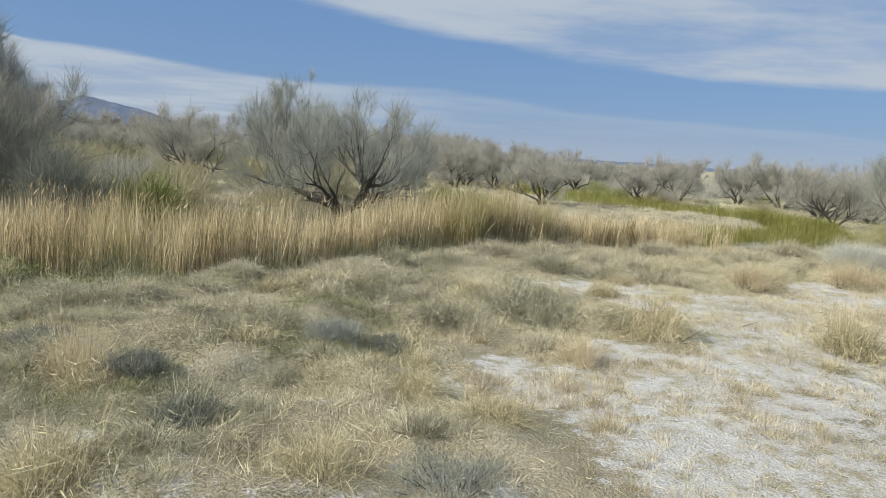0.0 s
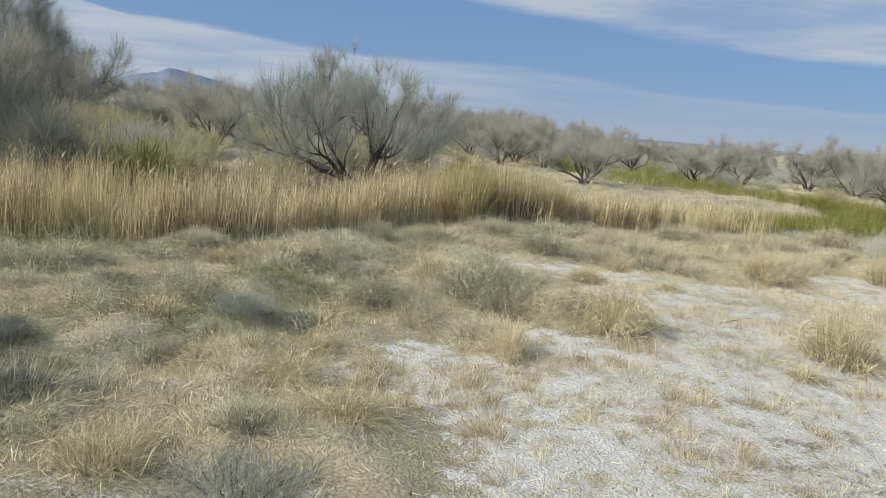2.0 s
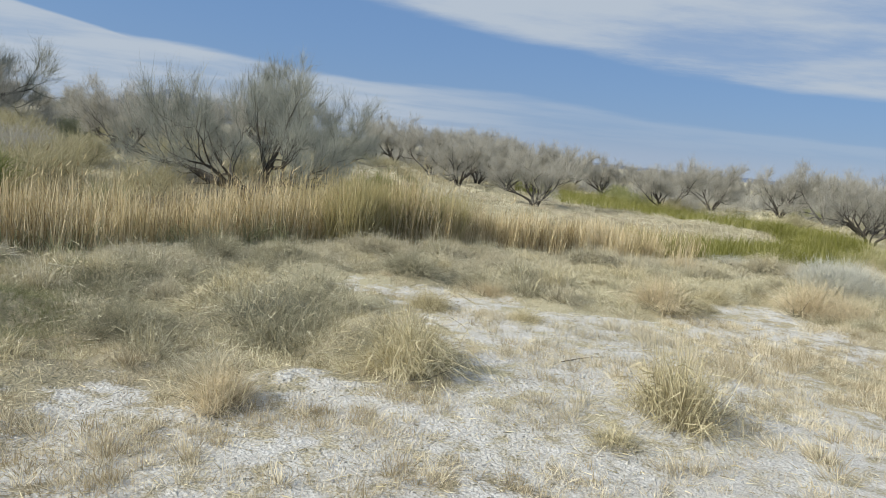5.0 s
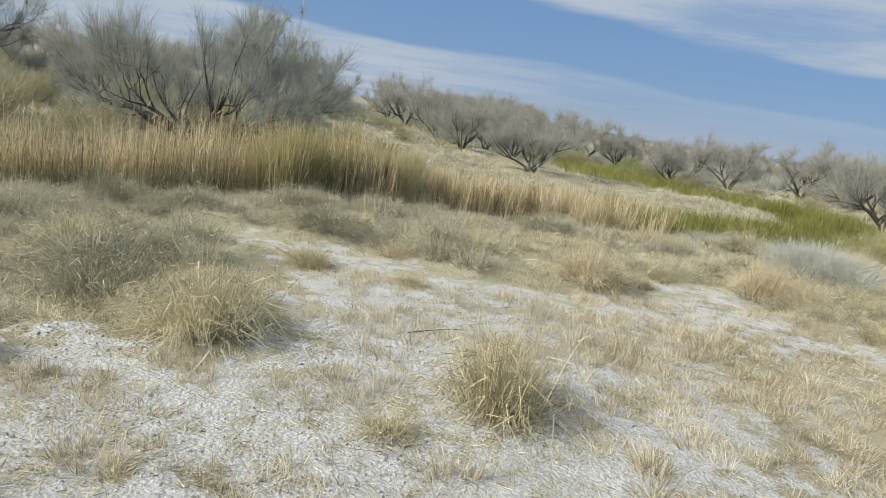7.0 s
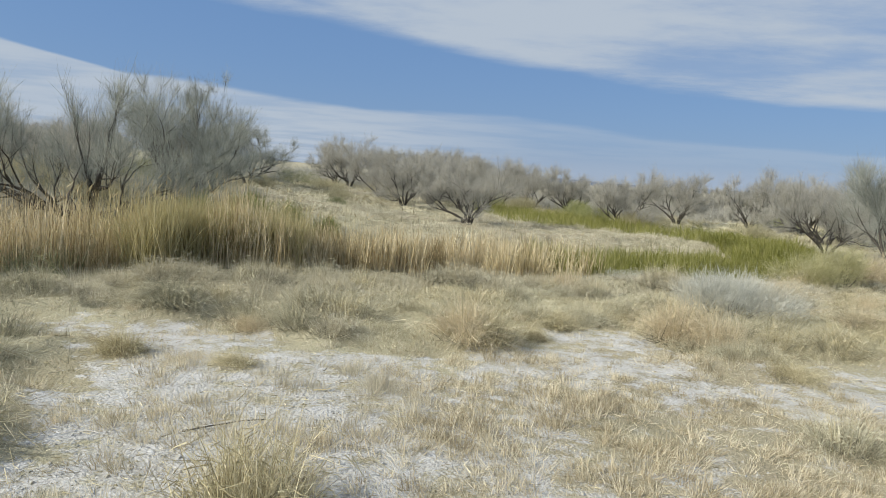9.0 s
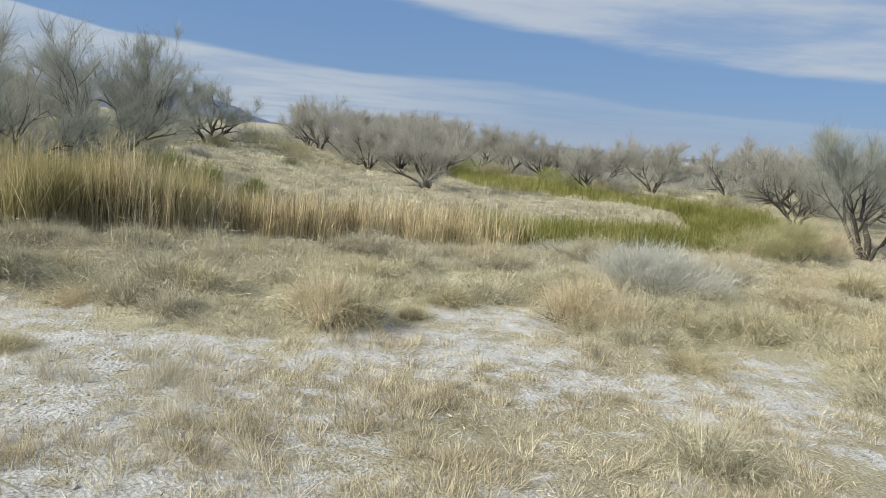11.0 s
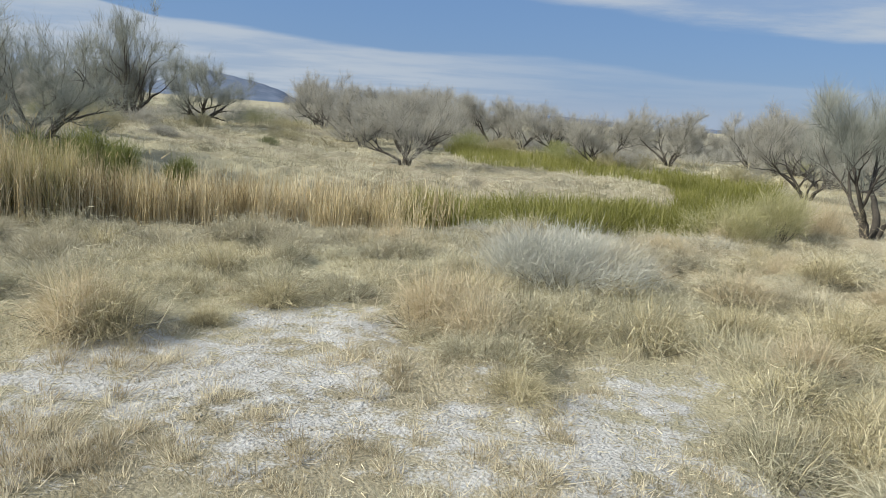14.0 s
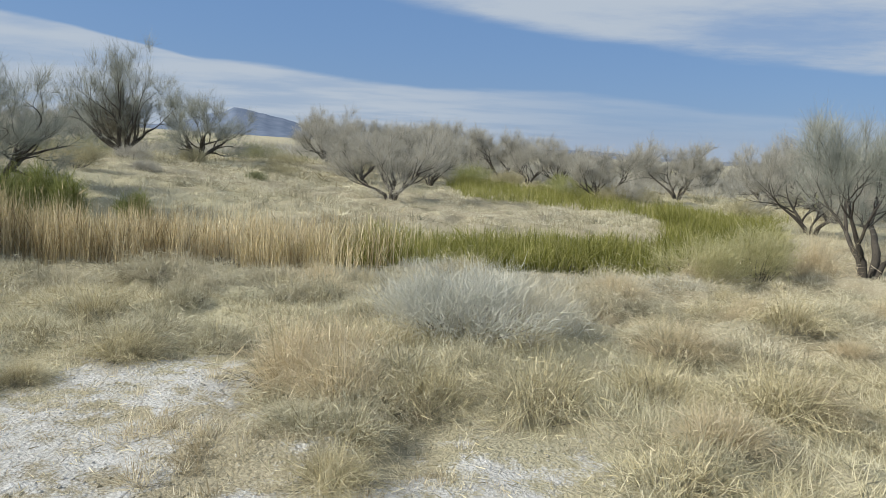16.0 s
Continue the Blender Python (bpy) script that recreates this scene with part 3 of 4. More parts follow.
# ---- dry grass ----
def grass_patch(name, n, box, h0, h1, w, seed, mat, label, keep_fn, segs=2, lean=0.55, per=26, size=0.055):
    """Grass that grows in small clumps, each with a tone, a height and a lean of its own."""
    g = np.random.default_rng(seed)
    c = n // per
    cx, cy = g.uniform(box[0], box[1], c), g.uniform(box[2], box[3], c)
    p = keep_fn(cx, cy)
    keep = g.uniform(size=c) < p
    cx, cy, p = cx[keep], cy[keep], p[keep]
    c = len(cx)
    ch = g.uniform(0.5, 1.25, c) * (0.55 + 0.9 * vnoise(cx * 1.5, cy * 1.5, seed + 3)) * (0.6 + 0.4 * p)
    ct, ca, cl = g.normal(size=c) * 0.34, 6.28 * vnoise(cx * 0.8, cy * 0.8, seed + 4) + g.normal(size=c) * 0.8, g.uniform(0.1, 0.6, c)
    i = np.repeat(np.arange(c), per)
    n = len(i)
    ox, oy = g.normal(size=(2, n)) * size * g.uniform(0.6, 1.4, c)[i]
    x, y = cx[i] + ox, cy[i] + oy
    h = g.uniform(h0, h1, n) * ch[i]
    base = np.stack([x, y, height(x, y) - 0.01], 1)
    dx, dy = np.cos(ca[i]) * cl[i] + ox / size * 0.5 + g.normal(size=n) * 0.4, np.sin(ca[i]) * cl[i] + oy / size * 0.5 + g.normal(size=n) * 0.4
    l = np.minimum(np.hypot(dx, dy), 1.6)
    way = np.stack([dx * lean * h, dy * lean * h, h * np.maximum(1 - 0.3 * lean * l, 0.4)], 1)
    bend = np.stack([dx * lean * h * 0.9, dy * lean * h * 0.9, -l * lean * h * 0.75], 1)
    V, T = ribbons(base, way, bend, g.uniform(0.6, 1.4, n) * w, segs, g)
    me = mesh_from(name, V, T, mat, np.repeat(ct[i], 2 * segs + 1))
    tagged(new(name, me), label, "grass", kind="stuff")


def meadow(x, y):
    back = y - reed_line(x)
    p = 1 - smooth(pan(x, y), -0.45, 0.15)
    p = p * (0.35 + 0.65 * smooth(vnoise(x * 2.0, y * 2.0, 61) + 0.4 * vnoise(x * 5, y * 5, 62), 0.30, 0.75))
    return p * smooth(back, 0.35, 0.0) * (1 - 0.7 * bare_front(x, y))


def stubble(x, y):
    s = smooth(pan(x, y), -0.9, -0.2)
    c = vnoise(x * 2.6, y * 2.6, 63) * 0.55 + vnoise(x * 7, y * 7, 64) * 0.45
    right = smooth(x + 0.2 * y, 3.2, 7.5) * smooth(y, 9.4, 7.6)
    c = c - 0.10 * smooth(y, 7.4, 8.8)
    return s * (0.10 + 0.9 * smooth(c, 0.47 - 0.17 * right, 0.72 - 0.19 * right))


def island(x, y):
    back = y - reed_line(x)
    p = smooth(back, 1.2, 1.9) * (0.35 + 0.65 * vnoise(x * 0.9, y * 0.9, 65))
    return p * (1 - smooth(inside(NEAR_POND, x, y), -0.2, 0.1)) * (1 - smooth(inside(FAR_POND, x, y), -0.3, 0.2))


def old_meadow(x, y):
    return smooth(x - 1.3 * smooth(y, 6.0, 7.5) * smooth(y, 11.0, 9.5), 0.6, -0.6) * smooth(vnoise(x * 0.9, y * 0.9, 72) + 0.25 * vnoise(x * 3, y * 3, 73), 0.35, 0.65)


def olive_zone(x, y):
    return smooth(vnoise(x * 1.1, y * 1.1, 66), 0.22, 0.46) * smooth(x, 0.2 - 1.0 * smooth(y, 4.2, 3.4), -0.9 - 0.8 * smooth(y, 4.2, 3.4)) * smooth(y, 2.3, 2.9)


def near_part(x, y):
    return meadow(x, y) * smooth(y, 8.2, 7.2) * (1 - 0.45 * old_meadow(x, y)) * (1 - 0.8 * olive_zone(x, y))


def far_part(x, y):
    return meadow(x, y) * smooth(y, 7.2, 8.2)


def green_part(x, y):
    return meadow(x, y) * olive_zone(x, y)


def walk_end(x, y):
    return smooth(x, 3.0, 4.2) * smooth(y, 12.8, 11.6)


grass_patch("dry_grass", 860000, (-6.5, 11, 2.2, 8.2), 0.04, 0.165, 0.0046, 71, STRAW, "matted dry tan grass on hummocky ground", near_part, 1, 0.62, per=34, size=0.06)
grass_patch("dry_grass", 460000, (-6, 14, 7.0, 17), 0.08, 0.23, 0.0068, 72, STRAW_GREY, "soft dry tan grass below the reeds", lambda x, y: far_part(x, y) * (1 - walk_end(x, y)), 1, 0.75, per=18, size=0.075)
grass_patch("dry_grass", 480000, (3, 14, 7.0, 13), 0.06, 0.20, 0.0046, 82, STRAW, "matted dry straw beside the silver shrub", lambda x, y: far_part(x, y) * walk_end(x, y), 1, 0.55, per=34, size=0.06)
grass_patch("dry_grass", 45000, (-9, 16, -6, 2.4), 0.07, 0.20, 0.008, 83, STRAW, "dry grass behind the start of the walk", meadow, 1, 0.7)
grass_patch("dry_grass", 60000, (10.5, 20, 2, 16), 0.07, 0.22, 0.008, 84, STRAW, "dry grass beyond the end of the walk", meadow, 1, 0.7)
grass_patch("stubble_grass", 620000, (0, 10, 2.5, 11), 0.035, 0.13, 0.0042, 73, STUBBLE, "sparse short straw growing through white salt crust", stubble, 1, 0.34, per=38, size=0.032)
grass_patch("grey_grass", 280000, (-6, 2.4, 2.4, 10.5), 0.06, 0.18, 0.0040, 85, OLD_GRASS, "old grey-brown grass matted in the meadow", lambda x, y: meadow(x, y) * old_meadow(x, y), 1, 0.8)
grass_patch("green_grass", 340000, (-6, 1, 2.2, 8.0), 0.05, 0.15, 0.0038, 76, GREEN_GRASS, "short olive green grass among the dry straw", green_part, 1, 0.7)
grass_patch("dry_grass", 400000, (-14, 16, 9, 30), 0.10, 0.24, 0.0085, 74, STRAW_GREY, "pale dry grass on the rise behind the reeds", island, 1, 0.5, per=20, size=0.11)
grass_patch("grass_hummocks", 110000, (-12, 15, 12, 36), 0.18, 0.34, 0.012, 78, TUFT_GREY, "grey hummocks of old grass on the rise", lambda x, y: island(x, y) * smooth(vnoise(x * 0.5, y * 0.5, 68), 0.3, 0.6), 1, 0.6, per=80, size=0.2)
grass_patch("dry_grass", 120000, (-26, 30, 26, 60), 0.15, 0.38, 0.035, 75, STRAW, "dry grass and scrub of the far flat", island, 1, 0.7, per=16, size=0.25)


def salt_litter():
    """Crumbs of broken crust and bits of fallen straw on the pan."""
    g = np.random.default_rng(79)
    n = 26000
    x, y = g.uniform(-0.5, 9.5, n), g.uniform(2.6, 11, n)
    keep = (pan(x, y) > 0.0) & (vnoise(x * 2.3, y * 2.3, 69) + 0.5 * vnoise(x * 9, y * 9, 70) > 0.80)
    x, y = x[keep], y[keep]
    n = len(x)
    r = 0.004 + 0.013 * g.beta(1.2, 4.0, n)
    c = np.stack([x, y, height(x, y) + r * 0.1], 1)
    oct_v = np.array([(1, 0, 0), (0, 1, 0), (-1, 0, 0), (0, -1, 0), (0, 0, 0.8), (0, 0, -0.5)])
    V = c[:, None] + oct_v[None] * r[:, None, None] * g.uniform(0.55, 1.5, (n, 6, 1))
    T = np.array([(0, 1, 4), (1, 2, 4), (2, 3, 4), (3, 0, 4), (1, 0, 5), (2, 1, 5), (3, 2, 5), (0, 3, 5)])
    me = mesh_from("crust_crumbs", V.reshape(-1, 3), ((np.arange(n) * 6)[:, None, None] + T[None]).reshape(-1, 3), SOIL)
    me.attributes.new("salt", "FLOAT", "POINT").data.foreach_set("value", np.repeat(g.uniform(0.75, 1.0, n), 6).astype(np.float32))
    tagged(new("crust_crumbs", me), "crumbs of broken white salt crust", "crust", kind="stuff")
    n = 20000
    x, y = g.uniform(-0.5, 9.5, n), g.uniform(2.6, 11, n)
    keep = pan(x, y) > -0.8
    x, y = x[keep], y[keep]
    n = len(x)
    a, ln = g.uniform(0, 6.28, n), g.uniform(0.02, 0.09, n)
    way = np.stack([np.cos(a) * ln, np.sin(a) * ln, g.uniform(-0.002, 0.012, n)], 1)
    me = mesh_from("fallen_straw", *ribbons(np.stack([x, y, height(x, y) + 0.004], 1), way, way * 0.0, g.uniform(0.003, 0.006, n), 1, g), TUFT, np.repeat(g.choice([-0.45, -0.1, 0.3], n), 3))
    tagged(new("fallen_straw", me), "bits of fallen straw on the salt crust", "straw", kind="stuff")


salt_litter()


# ---- tufts ----
def tuft_mesh(seed, r, h, blades, droop, mat, w=0.0030, upright=0.3):
    """A dome of arching blades: the inner ones stand, the outer ones arch over to the ground."""
    g = np.random.default_rng(seed)
    k = 11
    ka, kq = g.uniform(0, 6.28, k), np.sqrt(g.uniform(0, 1, k))
    i = g.integers(0, k, blades)
    cx, cy = np.cos(ka) * kq * r * 0.45, np.sin(ka) * kq * r * 0.45
    ox, oy = g.normal(size=(2, blades)) * r * 0.13
    base = np.stack([cx[i] + ox, cy[i] + oy, np.full(blades, -0.03)], 1)
    dx = base[:, 0] / r * 1.5 * (1 - upright) + g.normal(size=blades) * 0.36
    dy = base[:, 1] / r * 1.5 * (1 - upright) + g.normal(size=blades) * 0.36
    l = np.hypot(dx, dy)
    reach = np.minimum(l, 1.15) / np.maximum(l, 1e-6)
    dx, dy, l = dx * reach, dy * reach, l * reach
    ln = h * (0.45 + 0.85 * g.beta(2.2, 1.8, blades)) * g.uniform(0.82, 1.15, k)[i]
    way = np.stack([dx * ln * 0.75, dy * ln * 0.75, ln * (1.28 - 0.25 * l)], 1)
    bend = np.stack([dx * ln * 0.45, dy * ln * 0.45, -ln * (0.12 + 0.95 * droop * l)], 1) + g.normal(size=(blades, 3)) * np.array([0.30, 0.30, 0.12]) * ln[:, None]
    broken = g.uniform(size=blades) < 0.45
    at = g.uniform(0.25, 0.95, blades)[:, None]
    base = np.where(broken[:, None], base + way * at + bend * at * at, base)
    stray = g.normal(size=(blades, 3)) * np.array([0.19, 0.19, 0.12]) * h
    way = np.where(broken[:, None], stray + bend * 0.25, way)
    bend = np.where(broken[:, None], g.normal(size=(blades, 3)) * 0.10 * h, bend)
    V, T = ribbons(base, way, bend, g.uniform(0.6, 1.4, blades) * w, 2, g)
    V[:, 2] = np.maximum(V[:, 2], -0.03)
    return mesh_from("grass_tuft", V, T, mat, np.repeat((g.normal(size=k) * 0.13)[i] + g.normal(size=blades) * 0.06, 5))


# short dead blades at a tuft's foot; their dark colour doubles as shadow pockets
def shade_thatch_mesh(seed, r, h, blades):
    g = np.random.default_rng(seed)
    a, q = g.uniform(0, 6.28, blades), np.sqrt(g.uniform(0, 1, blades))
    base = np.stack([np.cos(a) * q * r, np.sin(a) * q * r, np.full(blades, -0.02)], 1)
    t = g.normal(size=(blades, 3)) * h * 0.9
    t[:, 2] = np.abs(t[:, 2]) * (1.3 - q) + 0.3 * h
    return mesh_from("shade_thatch", *ribbons(base, t, g.normal(size=(blades, 3)) * h * 0.3, g.uniform(0.004, 0.008, blades), 1, g), THATCH_DARKENED)


def stalk_mesh(seed, r, h, stalks):
    g = np.random.default_rng(seed)
    d = g.normal(size=(stalks, 2))
    base = np.stack([d[:, 0] * r * 0.3, d[:, 1] * r * 0.3, np.zeros(stalks)], 1)
    way = np.stack([d[:, 0] * h * 0.16, d[:, 1] * h * 0.16, h * g.uniform(0.7, 1.15, stalks)], 1)
    return mesh_from("seed_stalk", *ribbons(base, way, way * np.array([0.4, 0.4, -0.05]), g.uniform(0.002, 0.004, stalks), 2, g, 0.4), TUFT)


TUFTS = {
    "straw": [(tuft_mesh(80 + i, 0.32, 0.30, 2400, 1.0, TUFT, 0.0034), shade_thatch_mesh(180 + i, 0.22, 0.10, 260), stalk_mesh(280 + i, 0.30, 0.38, 34)) for i in range(3)],
    "grey": [(tuft_mesh(84 + i, 0.32, 0.27, 1900, 0.95, TUFT_GREY, 0.0035), shade_thatch_mesh(184 + i, 0.24, 0.11, 300), stalk_mesh(284 + i, 0.30, 0.34, 30)) for i in range(3)],
    "gold": [(tuft_mesh(88 + i, 0.28, 0.30, 2200, 0.8, TUFT_GOLD, 0.0032, upright=0.4), shade_thatch_mesh(188 + i, 0.22, 0.10, 240), stalk_mesh(288 + i, 0.28, 0.36, 60)) for i in range(2)],
    "mound": [(tuft_mesh(99 + i, 0.48, 0.30, 1700, 0.95, STRAW_GREY, 0.0042), shade_thatch_mesh(199 + i, 0.34, 0.12, 260), None) for i in range(3)],
    "old": [(tuft_mesh(104 + i, 0.44, 0.32, 1700, 0.95, OLD_GRASS, 0.0040), shade_thatch_mesh(204 + i, 0.3, 0.12, 320), None) for i in range(3)],
    "small": [(tuft_mesh(94 + i, 0.28, 0.27, 800, 1.0, m, 0.0040), shade_thatch_mesh(194 + i, 0.2, 0.10, 170), None) for i, m in enumerate((TUFT, TUFT_GREY, STRAW_GREY, TUFT_GREY, TUFT))],
}
TUFT_WORDS = {"straw": "arching straw-coloured bunchgrass tuft on the salt pan edge", "grey": "low grey-brown bunchgrass tuft in the dry meadow", "mound": "soft grey mound of weathered grass below the reeds", "old": "dark grey-green dome of old bunchgrass", "small": "low matted clump of dry bunchgrass in the meadow", "gold": "upright golden bunchgrass tuft with pale stems"}


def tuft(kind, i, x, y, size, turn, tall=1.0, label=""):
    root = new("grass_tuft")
    for name, me in zip(("grass_crown", "shade_thatch", "seed_stalk"), TUFTS[kind][i % len(TUFTS[kind])]):
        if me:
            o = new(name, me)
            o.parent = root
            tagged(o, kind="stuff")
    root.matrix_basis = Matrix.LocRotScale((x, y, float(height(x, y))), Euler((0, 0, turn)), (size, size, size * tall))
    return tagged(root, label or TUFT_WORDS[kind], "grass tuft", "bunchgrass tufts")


for i, (k, x, y, s, tl) in enumerate((
    ("straw", 2.17, 6.3, 1.25, 1.15), ("straw", 3.88, 6.08, 1.15, 1.4), ("straw", 2.1, 8.2, 0.75, 1.0), ("straw", 3.0, 8.1, 0.6, 0.7), ("gold", 4.5, 9.5, 1.15, 1.15), ("straw", 4.7, 9.55, 1.1, 1.0),
    ("gold", 6.5, 10.6, 1.3, 1.1), ("gold", 6.75, 10.9, 1.2, 1.2), ("straw", 7.4, 10.4, 1.1, 1.0), ("straw", 5.1, 9.95, 0.5, 1.0), ("straw", 5.35, 10.55, 0.9, 0.8), ("grey", 5.7, 11.1, 1.0, 0.8),
    ("gold", -2.35, 4.45, 1.15, 1.3), ("grey", -1.4, 3.8, 1.1, 0.9), ("grey", 0.4, 6.2, 1.0, 0.9), ("straw", -0.1, 4.5, 0.9, 0.8), ("straw", -0.5, 3.2, 1.0, 0.8), ("straw", 0.4, 3.9, 0.9, 0.8),
    ("straw", -1.7, 3.0, 1.2, 1.0), ("small", 3.42, 5.5, 0.75, 0.6), ("grey", 7.2, 10.7, 1.1, 1.0), ("grey", 7.65, 10.95, 1.0, 1.0), ("grey", 7.95, 10.55, 0.9, 1.0), ("straw", 6.95, 11.4, 1.0, 0.9), ("straw", 7.95, 11.5, 0.9, 0.9), ("gold", 6.9, 10.35, 1.1, 1.0), ("gold", 1.25, 5.4, 0.8, 1.1), ("grey", 1.4, 7.7, 0.8, 0.7), ("grey", 0.9, 7.9, 0.9, 0.8), ("grey", 0.8, 7.1, 1.3, 0.9),
    ("grey", 3.4, 9.9, 1.1, 0.9), ("grey", 2.5, 9.6, 1.1, 0.9), ("gold", 2.6, 9.3, 0.8, 0.6), ("straw", 8.1, 10.6, 1.2, 1.0), ("grey", 8.4, 8.95, 1.0, 0.9), ("grey", 6.95, 7.9, 1.0, 0.8),
    ("grey", 3.0, 10.0, 1.2, 1.0), ("grey", 3.0, 9.4, 1.0, 0.9), ("gold", 8.7, 13.6, 1.1, 0.9), ("grey", 5.2, 10.8, 1.0, 0.7), ("gold", 9.0, 12.0, 1.1, 0.9), ("straw", 8.7, 10.8, 1.1, 0.9),
    ("straw", 10.1, 13.0, 1.2, 0.9), ("straw", 9.4, 10.8, 1.2, 1.0), ("straw", 7.2, 9.35, 0.8, 0.7), ("gold", 9.8, 15.4, 1.2, 1.0), ("gold", 11.5, 16.7, 1.3, 1.7), ("grey", -2.9, 6.4, 1.0, 1.0))):
    tuft(k, i, x, y, s, i * 1.7, tl)
tg = np.random.default_rng(91)
made = 0
while made < 150:
    x, y = tg.uniform(-5, 12.5), tg.uniform(2.8, 15.5)
    if y > float(reed_line(x)) - 0.2 or pan(np.array([x]), np.array([y]))[0] > -0.2:
        continue
    tuft("small", int(tg.integers(0, 5)), x, y, tg.uniform(0.55, 1.3), tg.uniform(0, 6), tg.uniform(0.7, 1.15))
    made += 1
for i in range(34):
    x = tg.uniform(-1.2, 9.8)
    tuft("mound", i, x, float(reed_line(x)) - tg.uniform(0.35, 2.0), tg.uniform(0.7, 1.2), tg.uniform(0, 6), tg.uniform(0.6, 0.95))
made = 0
while made < 20:
    x, y = tg.uniform(-1.0, 1.9), tg.uniform(6.4, 9.8)
    if pan(np.array([x]), np.array([y]))[0] < -0.15:
        tuft("old", made, x, y, tg.uniform(0.7, 1.15), tg.uniform(0, 6), tg.uniform(0.8, 1.1))
        made += 1
made = 0
while made < 60:
    x, y = tg.uniform(5.6, 11.5), tg.uniform(8.6, 14.2)
    if y < float(reed_line(x)) - 0.5 and pan(np.array([x]), np.array([y]))[0] < -0.1 and math.hypot(x - 7.45, y - 11.8) > 0.9:
        tuft(("small", "small", "gold", "grey")[made % 4], made, x, y, tg.uniform(0.6, 1.0), tg.uniform(0, 6), tg.uniform(0.7, 1.05), "" if made % 4 != 1 else "rounded dry clump of bunchgrass beside the silver shrub")
        made += 1
for i in range(24):
    tuft("old" if i % 3 == 0 else "small", 1 + 2 * (i % 2), tg.uniform(-3.9, -0.8), tg.uniform(3.0, 7.2), tg.uniform(0.5, 1.0), tg.uniform(0, 6), tg.uniform(0.7, 1.0), "dark grey-green clump of old grass in the meadow")


# ---- shrubs ----
def shrub(name, x, y, r, h, twigs, w, mat, seed, label, flat=1.0):
    g = np.random.default_rng(seed)
    root = new(name)
    a, q = g.uniform(0, 6.28, 26), np.sqrt(g.uniform(0, 1, 26))
    d = unit(np.stack([np.cos(a) * q * r, np.sin(a) * q * r, np.full(26, h * 0.9)], 1))
    stems = []
    ends = []
    for k in range(26):
        p0 = np.array([math.cos(a[k]) * q[k] * r * 0.35, math.sin(a[k]) * q[k] * r * 0.35, -0.03])
        p2 = np.array([math.cos(a[k]) * q[k] * r * 0.85, math.sin(a[k]) * q[k] * r * 0.85, h * math.sqrt(max(0.05, 1 - 0.8 * q[k] ** 2)) * 0.8])
        p1 = (p0 + p2) / 2 + g.normal(size=3) * 0.05 * h
        stems.append(tube([p0, p1, (p1 + p2) / 2], [0.006, 0.004, 0.002], 4))
        ends.append(np.linspace(p1, p2, 5))
    ends = np.concatenate(ends)
    b = ends[g.integers(0, len(ends), twigs)] + g.normal(size=(twigs, 3)) * np.array([r, r, h]) * 0.14
    b[:, 2] = np.abs(b[:, 2])
    dd = unit(b * np.array([0.8 / r, 0.8 / r, 0.5 / h]) + g.normal(size=(twigs, 3)) * 0.65 + np.array([0, 0, 0.6]))
    ln = g.uniform(0.16, 0.42, twigs)[:, None] * h
    part("woody_base", join(stems), BRANCH, root)
    part("crown", ribbons(b, dd * ln, g.normal(size=(twigs, 3)) * 0.1 * ln, g.uniform(0.6, 1.4, twigs) * w, 2 if y < 12 else 1, g), mat, root)
    root.matrix_basis = pose(x, y, float(height(x, y)), rz=seed * 40)
    return tagged(root, label, "shrub", "shrubs")


shrub("silver_shrub", 7.45, 11.8, 0.84, 0.42, 15000, 0.0032, TWIG_PALE, 101, "silvery grey dead twiggy shrub in the dry grass")
for i, (x, y) in enumerate(((6.0, 13.7), (6.7, 14.0), (7.4, 14.3), (8.1, 14.4), (8.8, 14.6), (9.5, 14.9))):
    shrub("silver_shrub", x, y, 0.55, 0.15, 1500, 0.005, TWIG_PALE, 102 + 50 * i, "low pale grey dead brush beside the cattails")
shrub("dark_shrub", -0.78, 5.5, 0.32, 0.16, 5000, 0.0028, TWIG, 103, "low ash-grey dead shrub in the grass")
shrub("dark_shrub", -0.32, 5.42, 0.20, 0.15, 3000, 0.0028, TWIG_DARK, 119, "small blackish dead shrub beside an ash-grey one")
shrub("dark_shrub", -1.36, 3.72, 0.25, 0.16, 6500, 0.0030, TWIG_DARK, 104, "low blackish dead shrub in the grass")
shrub("dark_shrub", -1.95, 4.35, 0.24, 0.14, 6500, 0.0030, TWIG_DARK, 105, "low dark grey dead shrub in the grass")
shrub("dark_shrub", 0.15, 3.1, 0.40, 0.11, 4500, 0.0028, TWIG, 117, "low grey dead shrub in the pale grass")
shrub("dark_shrub", 0.9, 7.2, 0.38, 0.17, 2600, 0.0034, TWIG_DARK, 118, "low dark grey dead shrub in the grass")
shrub("rabbitbrush", 9.75, 15.55, 0.6, 0.58, 5000, 0.0045, BRUSH_PALE, 106, "yellow-green brushy shrub at the edge of the cattails")
shrub("rabbitbrush", 10.55, 15.95, 0.55, 0.66, 4600, 0.0045, BRUSH_PALE, 107, "yellow-green brushy shrub at the edge of the cattails")
shrub("rabbitbrush", -4.6, 11.8, 0.9, 0.7, 2400, 0.009, BRUSH, 108, "olive brushy shrub behind the reeds")
shrub("rabbitbrush", -3.0, 12.4, 0.8, 0.6, 2200, 0.009, BRUSH, 109, "olive brushy shrub behind the reeds")
shrub("green_forb", -4.5, 10.4, 0.6, 1.0, 3000, 0.010, LEAF, 110, "bright green leafy bush behind the reeds")
